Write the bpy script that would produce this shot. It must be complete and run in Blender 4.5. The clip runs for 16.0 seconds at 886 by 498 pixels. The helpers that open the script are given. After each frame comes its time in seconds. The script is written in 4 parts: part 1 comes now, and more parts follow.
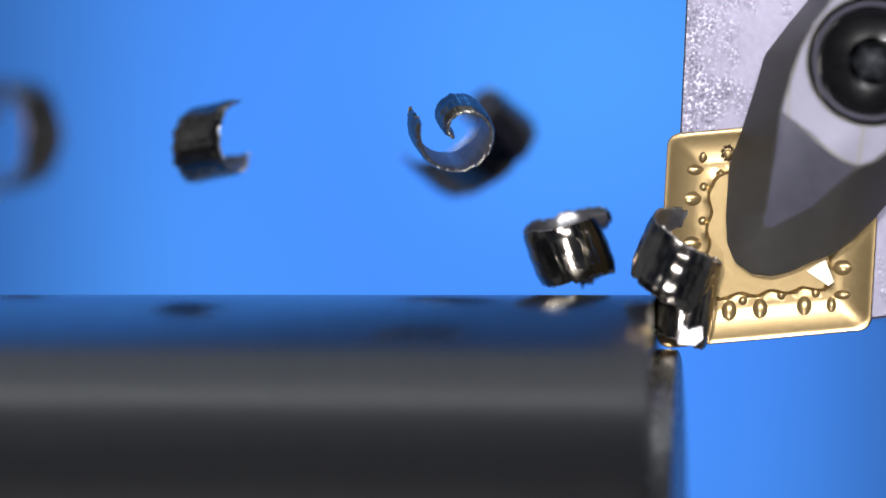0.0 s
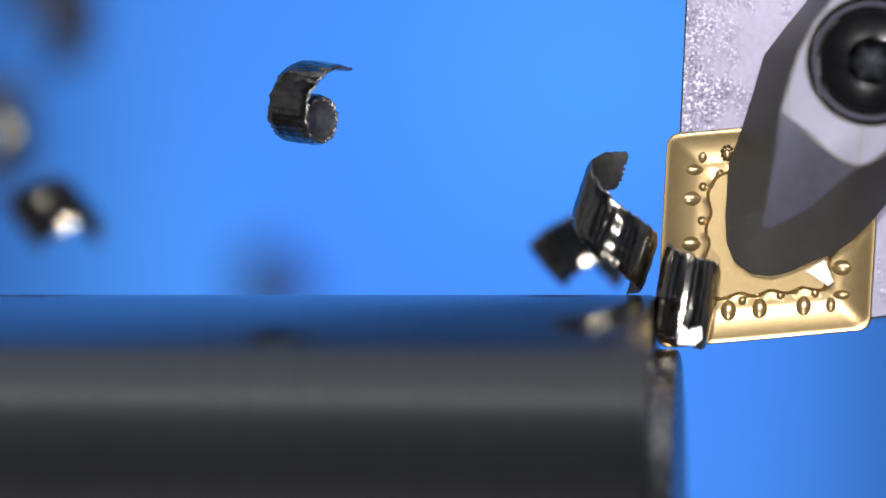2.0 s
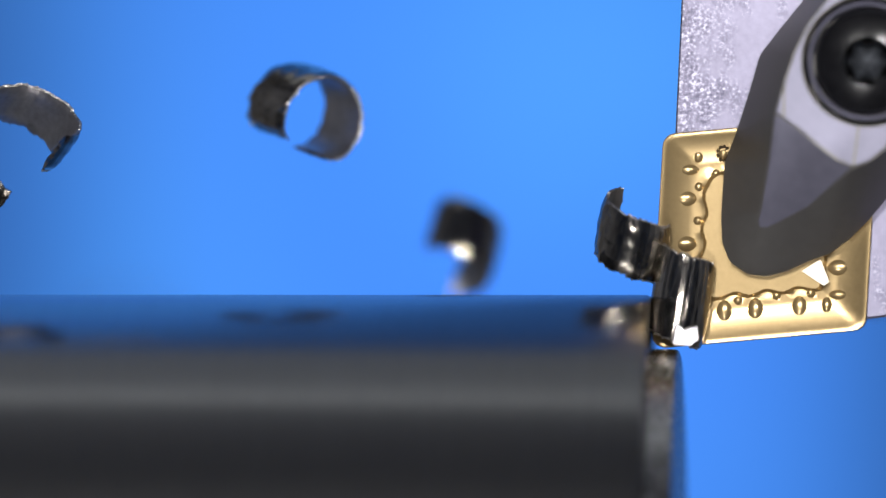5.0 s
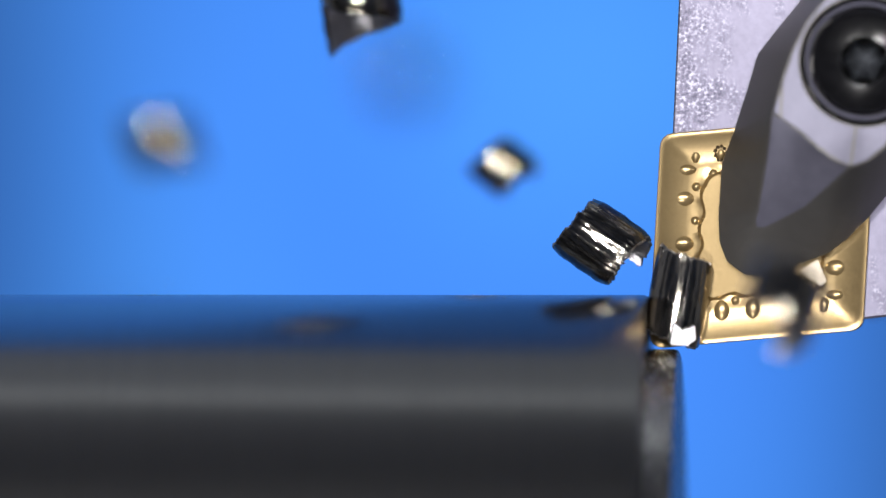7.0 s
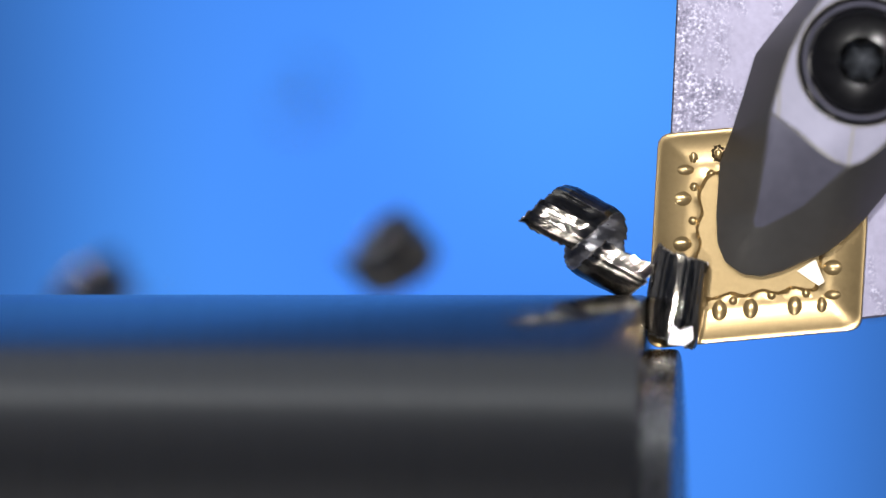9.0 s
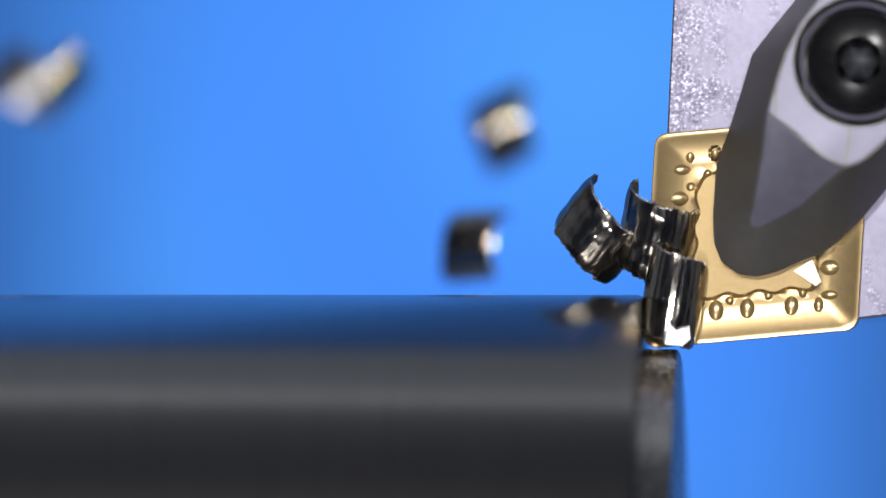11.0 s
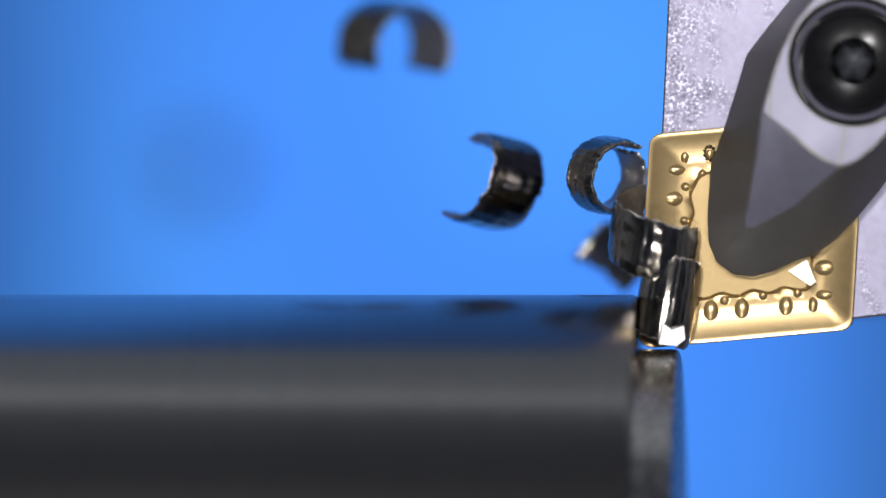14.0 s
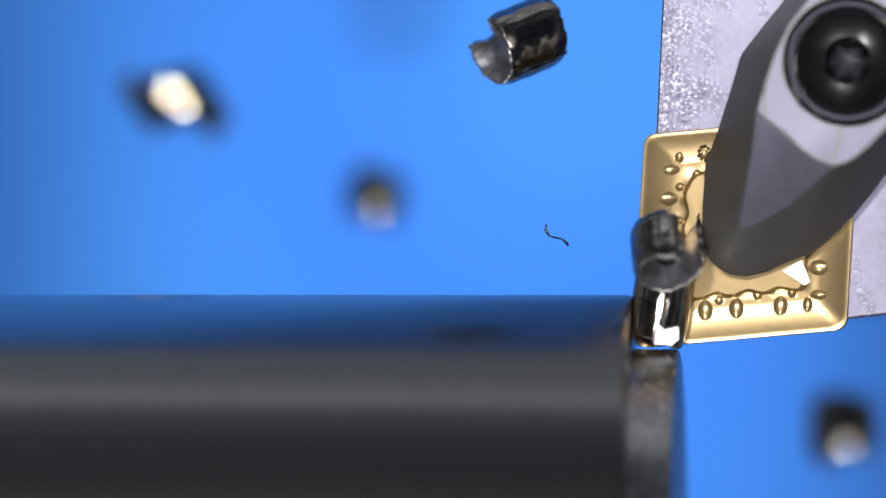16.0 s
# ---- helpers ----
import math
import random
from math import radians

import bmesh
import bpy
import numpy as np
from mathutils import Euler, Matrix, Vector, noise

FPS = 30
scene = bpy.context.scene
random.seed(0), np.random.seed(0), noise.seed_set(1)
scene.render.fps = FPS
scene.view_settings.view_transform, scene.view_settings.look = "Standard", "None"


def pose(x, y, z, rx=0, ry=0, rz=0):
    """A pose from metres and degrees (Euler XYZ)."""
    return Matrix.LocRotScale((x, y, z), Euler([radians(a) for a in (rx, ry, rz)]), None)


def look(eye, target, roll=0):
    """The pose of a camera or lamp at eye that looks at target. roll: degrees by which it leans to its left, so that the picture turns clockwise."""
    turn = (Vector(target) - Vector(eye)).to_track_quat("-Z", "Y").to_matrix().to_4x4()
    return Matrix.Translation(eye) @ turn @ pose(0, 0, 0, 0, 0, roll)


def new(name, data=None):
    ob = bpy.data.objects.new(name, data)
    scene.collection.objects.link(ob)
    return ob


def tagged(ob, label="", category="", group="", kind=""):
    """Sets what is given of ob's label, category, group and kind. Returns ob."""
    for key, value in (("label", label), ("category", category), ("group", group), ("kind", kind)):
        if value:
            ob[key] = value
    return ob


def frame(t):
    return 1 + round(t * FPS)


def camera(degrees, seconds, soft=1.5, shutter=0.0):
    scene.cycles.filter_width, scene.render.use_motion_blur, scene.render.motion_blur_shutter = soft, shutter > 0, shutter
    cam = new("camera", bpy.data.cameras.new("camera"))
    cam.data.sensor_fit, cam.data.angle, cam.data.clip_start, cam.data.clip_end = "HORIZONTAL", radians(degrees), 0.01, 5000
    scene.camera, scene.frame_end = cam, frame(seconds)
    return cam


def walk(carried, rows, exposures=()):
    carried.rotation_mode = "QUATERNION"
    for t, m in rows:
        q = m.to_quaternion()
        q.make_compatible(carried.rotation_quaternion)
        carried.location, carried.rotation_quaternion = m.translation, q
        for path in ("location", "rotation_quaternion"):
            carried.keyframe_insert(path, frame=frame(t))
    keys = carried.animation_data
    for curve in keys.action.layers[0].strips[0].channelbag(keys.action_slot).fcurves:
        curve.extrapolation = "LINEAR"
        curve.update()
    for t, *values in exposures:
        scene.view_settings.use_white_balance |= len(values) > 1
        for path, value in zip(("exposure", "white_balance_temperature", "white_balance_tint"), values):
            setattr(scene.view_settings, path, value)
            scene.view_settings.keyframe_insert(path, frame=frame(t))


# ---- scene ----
MM = 0.001
DIST, YAW = 700.0, 2.8          # camera distance in mm, its turn round the tool in degrees
EYE = (DIST * math.sin(radians(YAW)) * MM, -DIST * math.cos(radians(YAW)) * MM, 0.0)

cam = camera(4.378, 16.0, soft=1.5)
cam.data.dof.use_dof = True
cam.data.dof.focus_distance = DIST * MM
cam.data.dof.aperture_fstop = 14.0
walk(cam, [(0.0, look(EYE, (0, 0, 0))), (16.0, look(EYE, (0, 0, 0)))])

# ---- light ----
world = bpy.data.worlds.new("world")
scene.world = world
world.use_nodes = True
world.node_tree.nodes["Background"].inputs[0].default_value = (0.30, 0.34, 0.40, 1)
world.node_tree.nodes["Background"].inputs[1].default_value = 0.02
scene.view_settings.exposure = 0.0


def area(name, eye, target, sx, sy, power, colour):
    data = bpy.data.lights.new(name, "AREA")
    data.shape, data.size, data.size_y, data.energy, data.color = "RECTANGLE", sx, sy, power, colour
    ob = new(name, data)
    ob.matrix_basis = look(eye, target)
    return ob


area("key_lamp", (-0.05, -0.66, 0.17), (0.01, 0, 0), 0.036, 0.036, 2.05, (1.0, 0.97, 0.94))
area("upper_lamp", (0.15, -0.63, 0.19), (0.01, 0, 0), 0.030, 0.030, 1.5, (1.0, 0.97, 0.95))
area("lower_lamp", (-0.03, -0.67, -0.18), (0.01, 0, 0), 0.030, 0.030, 1.0, (1.0, 0.98, 0.97))
# unseen soft fill, added so that the bar mirrors grey from above
area("overhead_fill", (-0.05, 0.20, 0.80), (-0.05, 0.20, 0), 0.9, 0.38, 0.140, (0.90, 0.97, 1.0))
area("strip_lamp", (-0.05, 0.022, 0.79), (-0.05, 0.022, 0), 0.9, 0.045, 0.080, (0.94, 0.98, 1.0))


# ---- materials ----
def material(name, base, rough=0.5, metal=0.0, scale=400.0, vary=0.25, bump=0.15, fine=4.0, stretch=(1, 1, 1), tint=None, rvary=0.15):
    """Principled surface with a coarse and a fine noise that vary colour, roughness and relief. scale: cycles per metre."""
    m = bpy.data.materials.new(name)
    m.use_nodes = True
    nt = m.node_tree
    b = nt.nodes["Principled BSDF"]
    tc = nt.nodes.new("ShaderNodeTexCoord")
    mp = nt.nodes.new("ShaderNodeMapping")
    mp.inputs["Scale"].default_value = stretch
    nt.links.new(tc.outputs["Object"], mp.inputs[0])
    n1 = nt.nodes.new("ShaderNodeTexNoise")
    n1.inputs["Scale"].default_value, n1.inputs["Detail"].default_value = scale, 4
    n2 = nt.nodes.new("ShaderNodeTexNoise")
    n2.inputs["Scale"].default_value, n2.inputs["Detail"].default_value = scale * fine, 3
    for n in (n1, n2):
        nt.links.new(mp.outputs[0], n.inputs["Vector"])
    mix = nt.nodes.new("ShaderNodeMath")
    mix.operation = "ADD"
    nt.links.new(n1.outputs["Fac"], mix.inputs[0])
    nt.links.new(n2.outputs["Fac"], mix.inputs[1])
    ramp = nt.nodes.new("ShaderNodeMapRange")
    ramp.inputs["From Min"].default_value, ramp.inputs["From Max"].default_value = 0.7, 1.3
    nt.links.new(mix.outputs[0], ramp.inputs["Value"])
    col = nt.nodes.new("ShaderNodeMix")
    col.data_type = "RGBA"
    second = tint or tuple(c * (1 - vary) for c in base)
    first = base if tint else tuple(min(1, c * (1 + vary)) for c in base)
    col.inputs["A"].default_value, col.inputs["B"].default_value = (*second, 1), (*first, 1)
    nt.links.new(ramp.outputs[0], col.inputs["Factor"])
    nt.links.new(col.outputs["Result"], b.inputs["Base Color"])
    rr = nt.nodes.new("ShaderNodeMapRange")
    rr.inputs["To Min"].default_value, rr.inputs["To Max"].default_value = max(0.02, rough - rvary), min(1, rough + rvary)
    nt.links.new(n2.outputs["Fac"], rr.inputs["Value"])
    nt.links.new(rr.outputs[0], b.inputs["Roughness"])
    b.inputs["Metallic"].default_value = metal
    if bump:
        bp = nt.nodes.new("ShaderNodeBump")
        bp.inputs["Strength"].default_value, bp.inputs["Distance"].default_value = bump, 0.0001
        nt.links.new(mix.outputs[0], bp.inputs["Height"])
        nt.links.new(bp.outputs[0], b.inputs["Normal"])
    return m


GOLD = material("gold_coating", (0.53, 0.385, 0.19), 0.25, 0.7, 900, 0.06, 0.03, 5, rvary=0.03)
# pale cream that paints a lamp's reflection on one gold facet
GLINT = material("painted_glint_facet", (0.56, 0.49, 0.40), 0.42, 0.5, 400, 0.08, 0.03, rvary=0.05)
GOLD_DARK = material("worn_gold_mark", (0.10, 0.07, 0.04), 0.5, 0.6, 900, 0.4, 0.3)
CLAMP = material("black_oxide_steel", (0.205, 0.197, 0.190), 0.46, 0.75, 300, 0.05, 0.04, rvary=0.03)
CLAMP_TOP = material("ground_steel", (0.215, 0.212, 0.285), 0.42, 0.5, 300, 0.08, 0.06, rvary=0.05)
SCREW = material("black_screw_steel", (0.010, 0.010, 0.012), 0.19, 0.2, 700, 0.3, 0.05, rvary=0.04)
SOCKET = material("scuffed_socket_steel", (0.10, 0.11, 0.13), 0.38, 0.6, 1500, 0.5, 0.8, 3)
CARBIDE = material("shim_carbide", (0.06, 0.06, 0.065), 0.5, 0.6, 500, 0.2, 0.1)
BAR = material("turned_steel", (0.35, 0.345, 0.34), 0.24, 1.0, 60, 0.06, 0.025, 12, (40, 1, 1), rvary=0.05)
CUT = material("freshly_cut_steel", (0.58, 0.57, 0.56), 0.24, 1.0, 150, 0.3, 0.6, 8, (4, 1, 1))
CHIP_OUT = material("burnished_chip_steel", (0.48, 0.445, 0.395), 0.12, 1.0, 700, 0.35, 0.45, 4, (0.3, 1, 1), rvary=0.06)
CHIP_EDGE = material("torn_chip_edge", (0.50, 0.48, 0.47), 0.32, 0.95, 1600, 0.45, 0.9, 4)
CHIP_IN = material("matte_chip_steel", (0.40, 0.40, 0.43), 0.34, 0.9, 700, 0.15, 0.22, 4)
WALL = material("enclosure_paint", (0.35, 0.35, 0.35), 0.6, 0.0, 8, 0.15, 0.05)


def plate_material():
    """Nickel plate, smooth and lilac grey, rubbed to a bright speckle near its left edge and in streaks."""
    m = material("nickel_plate", (0.265, 0.253, 0.35), 0.36, 0.5, 420, 0.12, 0.08, 5, rvary=0.08)
    nt = m.node_tree
    b = nt.nodes["Principled BSDF"]
    smooth = b.inputs["Base Color"].links[0].from_socket
    tc = nt.nodes.new("ShaderNodeTexCoord")
    sep = nt.nodes.new("ShaderNodeSeparateXYZ")
    nt.links.new(tc.outputs["Object"], sep.inputs[0])
    mp = nt.nodes.new("ShaderNodeMapping")
    mp.inputs["Scale"].default_value = (1.0, 1.0, 0.55)
    nt.links.new(tc.outputs["Object"], mp.inputs[0])
    patch = nt.nodes.new("ShaderNodeTexNoise")
    patch.inputs["Scale"].default_value, patch.inputs["Detail"].default_value = 620, 5
    nt.links.new(mp.outputs[0], patch.inputs["Vector"])
    side = nt.nodes.new("ShaderNodeMapRange")
    side.inputs["From Min"].default_value, side.inputs["From Max"].default_value = 0.0015, 0.0068
    side.inputs["To Min"].default_value, side.inputs["To Max"].default_value = 0.17, -0.13
    nt.links.new(sep.outputs[0], side.inputs["Value"])
    add = nt.nodes.new("ShaderNodeMath")
    nt.links.new(patch.outputs["Fac"], add.inputs[0])
    nt.links.new(side.outputs[0], add.inputs[1])
    mask = nt.nodes.new("ShaderNodeMapRange")
    mask.inputs["From Min"].default_value, mask.inputs["From Max"].default_value = 0.42, 0.62
    nt.links.new(add.outputs[0], mask.inputs["Value"])
    speck = nt.nodes.new("ShaderNodeTexNoise")
    speck.inputs["Scale"].default_value, speck.inputs["Detail"].default_value = 5200, 3
    nt.links.new(tc.outputs["Object"], speck.inputs["Vector"])
    ramp = nt.nodes.new("ShaderNodeValToRGB")
    ramp.color_ramp.elements[0].position, ramp.color_ramp.elements[0].color = 0.32, (0.10, 0.095, 0.145, 1)
    ramp.color_ramp.elements[1].position, ramp.color_ramp.elements[1].color = 0.74, (0.62, 0.61, 0.74, 1)
    mid = ramp.color_ramp.elements.new(0.53)
    mid.color = (0.21, 0.20, 0.285, 1)
    nt.links.new(speck.outputs["Fac"], ramp.inputs["Fac"])
    col = nt.nodes.new("ShaderNodeMix")
    col.data_type = "RGBA"
    nt.links.new(mask.outputs[0], col.inputs["Factor"])
    nt.links.new(smooth, col.inputs["A"])
    nt.links.new(ramp.outputs["Color"], col.inputs["B"])
    nt.links.new(col.outputs["Result"], b.inputs["Base Color"])
    hgt = nt.nodes.new("ShaderNodeMath")
    hgt.operation = "MULTIPLY"
    nt.links.new(speck.outputs["Fac"], hgt.inputs[0])
    nt.links.new(mask.outputs[0], hgt.inputs[1])
    bp = nt.nodes.new("ShaderNodeBump")
    bp.inputs["Strength"].default_value, bp.inputs["Distance"].default_value = 0.35, 0.00003
    nt.links.new(hgt.outputs[0], bp.inputs["Height"])
    nt.links.new(bp.outputs[0], b.inputs["Normal"])
    return m


HOLDER = plate_material()


def backdrop_material():
    m = bpy.data.materials.new("self_lit_blue_backdrop")
    m.use_nodes = True
    nt = m.node_tree
    nt.nodes.remove(nt.nodes["Principled BSDF"])
    # the card emits its blue itself, standing in for lamps that light it
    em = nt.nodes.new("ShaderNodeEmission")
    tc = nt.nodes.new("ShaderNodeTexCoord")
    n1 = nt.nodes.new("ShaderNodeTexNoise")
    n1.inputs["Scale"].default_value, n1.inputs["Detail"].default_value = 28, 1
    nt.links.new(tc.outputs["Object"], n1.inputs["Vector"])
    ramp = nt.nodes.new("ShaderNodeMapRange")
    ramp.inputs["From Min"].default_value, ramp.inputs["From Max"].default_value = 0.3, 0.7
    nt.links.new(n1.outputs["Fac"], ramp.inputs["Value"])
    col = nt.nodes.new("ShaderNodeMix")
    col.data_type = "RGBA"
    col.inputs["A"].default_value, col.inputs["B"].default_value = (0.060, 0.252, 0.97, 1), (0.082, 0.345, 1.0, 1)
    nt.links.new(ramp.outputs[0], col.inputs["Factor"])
    # light fading towards left and right, painted as a darker blue
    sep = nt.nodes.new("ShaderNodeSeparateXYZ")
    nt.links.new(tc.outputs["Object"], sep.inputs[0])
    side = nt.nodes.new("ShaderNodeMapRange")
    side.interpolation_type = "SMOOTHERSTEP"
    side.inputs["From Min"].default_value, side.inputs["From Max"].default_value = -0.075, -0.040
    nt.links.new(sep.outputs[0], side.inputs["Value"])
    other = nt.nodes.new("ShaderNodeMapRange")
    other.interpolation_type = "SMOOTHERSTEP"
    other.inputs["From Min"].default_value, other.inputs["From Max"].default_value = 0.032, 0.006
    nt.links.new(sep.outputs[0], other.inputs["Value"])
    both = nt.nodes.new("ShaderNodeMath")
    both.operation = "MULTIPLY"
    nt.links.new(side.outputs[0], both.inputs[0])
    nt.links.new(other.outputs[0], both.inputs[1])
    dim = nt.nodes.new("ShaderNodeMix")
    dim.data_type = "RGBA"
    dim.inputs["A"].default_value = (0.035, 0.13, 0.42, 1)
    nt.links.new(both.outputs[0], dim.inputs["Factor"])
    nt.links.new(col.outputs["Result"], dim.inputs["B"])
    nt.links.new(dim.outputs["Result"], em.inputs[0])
    # painted falloff: the card's brightness drops far from its middle
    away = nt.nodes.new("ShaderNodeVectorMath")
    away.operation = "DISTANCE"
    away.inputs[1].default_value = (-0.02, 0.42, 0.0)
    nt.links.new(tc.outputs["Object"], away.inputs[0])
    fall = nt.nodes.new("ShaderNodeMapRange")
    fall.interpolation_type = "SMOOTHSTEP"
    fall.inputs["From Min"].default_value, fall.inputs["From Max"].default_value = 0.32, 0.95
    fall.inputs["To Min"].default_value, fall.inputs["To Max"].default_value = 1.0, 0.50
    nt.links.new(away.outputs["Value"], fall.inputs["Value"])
    # painted pool of light round the middle of the view
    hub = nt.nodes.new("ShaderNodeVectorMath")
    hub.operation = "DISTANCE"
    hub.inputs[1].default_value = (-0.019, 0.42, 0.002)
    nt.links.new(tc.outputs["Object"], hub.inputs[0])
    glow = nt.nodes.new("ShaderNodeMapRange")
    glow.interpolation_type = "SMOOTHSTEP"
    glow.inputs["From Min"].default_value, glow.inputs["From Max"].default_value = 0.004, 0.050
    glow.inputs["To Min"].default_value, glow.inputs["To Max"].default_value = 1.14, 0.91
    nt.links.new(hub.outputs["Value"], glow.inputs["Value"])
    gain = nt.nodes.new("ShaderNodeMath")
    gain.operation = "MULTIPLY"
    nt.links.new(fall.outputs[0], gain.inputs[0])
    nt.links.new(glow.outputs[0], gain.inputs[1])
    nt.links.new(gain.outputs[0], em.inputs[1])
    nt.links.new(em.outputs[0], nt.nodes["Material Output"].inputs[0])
    return m


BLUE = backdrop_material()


# ---- mesh helpers (all lengths in mm) ----
def part(name, bm, mats, parent=None, label="", smooth=True):
    me = bpy.data.meshes.new(name)
    bmesh.ops.scale(bm, vec=(MM, MM, MM), verts=bm.verts)
    if smooth:
        for f in bm.faces:
            f.smooth = True
        for e in bm.edges:
            if len(e.link_faces) == 2 and e.calc_face_angle(0) > radians(32):
                e.smooth = False
    bm.to_mesh(me)
    bm.free()
    for m in (mats if isinstance(mats, (list, tuple)) else [mats]):
        me.materials.append(m)
    ob = new(name, me)
    if parent:
        ob.parent = parent
    if label:
        ob["label"] = label
    return ob


def box(bm, lo, hi, bevel=0.0):
    vs = [bm.verts.new((x, y, z)) for x in (lo[0], hi[0]) for y in (lo[1], hi[1]) for z in (lo[2], hi[2])]
    fs = [bm.faces.new([vs[i] for i in q]) for q in ((0, 1, 3, 2), (4, 6, 7, 5), (0, 4, 5, 1), (2, 3, 7, 6), (0, 2, 6, 4), (1, 5, 7, 3))]
    if bevel:
        es = list({e for f in fs for e in f.edges})
        bmesh.ops.bevel(bm, geom=es, offset=bevel, segments=2, affect="EDGES")


def loft(bm, loops, close=True, mat=0):
    rings = [[bm.verts.new(p) for p in loop] for loop in loops]
    n = len(rings[0])
    for a, b in zip(rings, rings[1:]):
        for i in range(n if close else n - 1):
            j = (i + 1) % n
            f = bm.faces.new((a[i], a[j], b[j], b[i]))
            f.material_index = mat
    return rings


def prism(bm, outline, y0, y1, bevel=0.2):
    """A plate whose outline lies in the picture's plane, from depth y0 to y1, with a chamfered near edge."""
    cx = sum(p[0] for p in outline) / len(outline)
    cz = sum(p[1] for p in outline) / len(outline)
    k = 1 - bevel / max(math.hypot(p[0] - cx, p[1] - cz) for p in outline)
    near = [(cx + (x - cx) * k, y0, cz + (z - cz) * k) for x, z in outline]
    rings = loft(bm, [near, [(x, y0 + bevel, z) for x, z in outline], [(x, y1, z) for x, z in outline]])
    bm.faces.new(rings[0])
    bm.faces.new(rings[-1][::-1])
    bmesh.ops.recalc_face_normals(bm, faces=bm.faces)


def lathe(bm, profile, n=96, centre=(0, 0, 0), axis="x", mat=0):
    """Turn (along, radius) pairs round the x or the y axis through centre."""
    loops = []
    for s, r in profile:
        ring = []
        for i in range(n):
            a = 2 * math.pi * i / n
            p = (s, r * math.cos(a), r * math.sin(a)) if axis == "x" else (r * math.cos(a), s, r * math.sin(a))
            ring.append(tuple(p[k] + centre[k] for k in range(3)))
        loops.append(ring)
    rings = loft(bm, loops, mat=mat)
    bmesh.ops.recalc_face_normals(bm, faces=bm.faces)
    return rings


def thing(name, label, category, group="", at=(0, 0, 0)):
    ob = new(name)
    ob.empty_display_size = 0.002
    ob.location = [c * MM for c in at]
    return tagged(ob, label, category, group)


S = 29.3                                     # picture units per mm in the plane of the tool


def tool(x, y, depth=0.0):
    """A place on the tool, from its tip (mm)."""
    return ((x - 1160) / S, depth, (618 - y) / S)


TIP = ((1160 - 784) / S, 0.0, (441 - 618) / S)


# ---- enclosure ----
def wall(name, lo, hi, mat, label):
    bm = bmesh.new()
    box(bm, lo, hi)
    tagged(part(name, bm, mat, smooth=False), label, "wall", kind="structure")


wall("backdrop", (-420, 420, -420), (400, 430, 860), BLUE, "bright blue backdrop, emissive in place of lamp light, its falloff painted in, far out of focus")
wall("wall_left", (-910, -1000, -810), (-900, 440, 1010), WALL, "plain dark grey enclosure wall")
wall("wall_right", (900, -1000, -810), (910, 440, 1010), WALL, "plain dark grey enclosure wall")
wall("wall_front", (-900, -1010, -810), (900, -1000, 1010), WALL, "plain dark grey enclosure wall")
wall("wall_back", (-900, 432, -810), (900, 440, 1010), WALL, "plain dark grey enclosure wall")
wall("floor", (-900, -1000, -810), (900, 432, -800), WALL, "plain dark grey enclosure floor")
wall("ceiling", (-900, -1000, 1000), (900, 432, 1010), WALL, "plain dark grey enclosure ceiling")

# ---- workpiece ----
R, RCUT = 22.0, 18.72
AXIS_Z = (441 - 522) / S - R
END_X = (1203 - 784) / S


def build_workpiece():
    w = thing("workpiece", "turned round steel bar, glossy dark grey, rotating in the lathe", "steel bar", at=(0, 0, AXIS_Z))
    bm = bmesh.new()
    rings = lathe(bm, [(-140, RCUT), (-30, RCUT), (END_X - 0.35, RCUT), (END_X - 0.1, RCUT - 0.08), (END_X, RCUT - 0.3), (END_X, 2.0), (END_X - 1.5, 1.0)], 256)
    bm.faces.new(rings[0])
    bm.faces.new(rings[-1])
    part("core", bm, CUT, w, "freshly cut bright steel end with fine feed marks")
    bm = bmesh.new()
    prof = [(-140, RCUT - 3), (-140, R), (-60, R), (TIP[0] - 0.25, R), (TIP[0] + 0.02, R - 0.12), (TIP[0] + 0.02, R - 0.3), (TIP[0], RCUT + 0.25), (TIP[0] + 0.1, RCUT + 0.05), (TIP[0] + 0.12, RCUT - 0.4)]
    lathe(bm, prof, 256)
    skin = part("uncut_skin", bm, BAR, w, "smooth glossy dark steel skin still to be cut")
    return w, skin


workpiece, skin = build_workpiece()


# ---- cutting tool ----
def rounded(corners, r, n=6):
    out = []
    k = len(corners)
    for i in range(k):
        p, a, b = (Vector(corners[j % k]) for j in (i, i - 1, i + 1))
        u, v = (a - p).normalized(), (b - p).normalized()
        half = u.angle(v) / 2
        c = p + (u + v).normalized() * (r / math.sin(half))
        d = r / math.tan(half)
        s, e = p + u * d - c, p + v * d - c
        ang = math.atan2(s.x * e.y - s.y * e.x, s.dot(e))
        for j in range(n + 1):
            t = ang * j / n
            out.append((c.x + s.x * math.cos(t) - s.y * math.sin(t), c.y + s.x * math.sin(t) + s.y * math.cos(t)))
    return out


def flat(x, y):
    p = tool(x, y)
    return (p[0], p[2])


CORNERS = [flat(1160, 618), flat(1182, 238), flat(1562, 204), flat(1540, 584)]


def resample(pts, n=160):
    """The closed outline again, with n points at even steps."""
    closed = [Vector(p) for p in pts] + [Vector(pts[0])]
    steps = [0.0]
    for a, b in zip(closed, closed[1:]):
        steps.append(steps[-1] + (b - a).length)
    out, k = [], 0
    for i in range(n):
        s = steps[-1] * i / n
        while steps[k + 1] < s:
            k += 1
        f = (s - steps[k]) / max(1e-9, steps[k + 1] - steps[k])
        out.append(tuple(closed[k].lerp(closed[k + 1], f)))
    return out


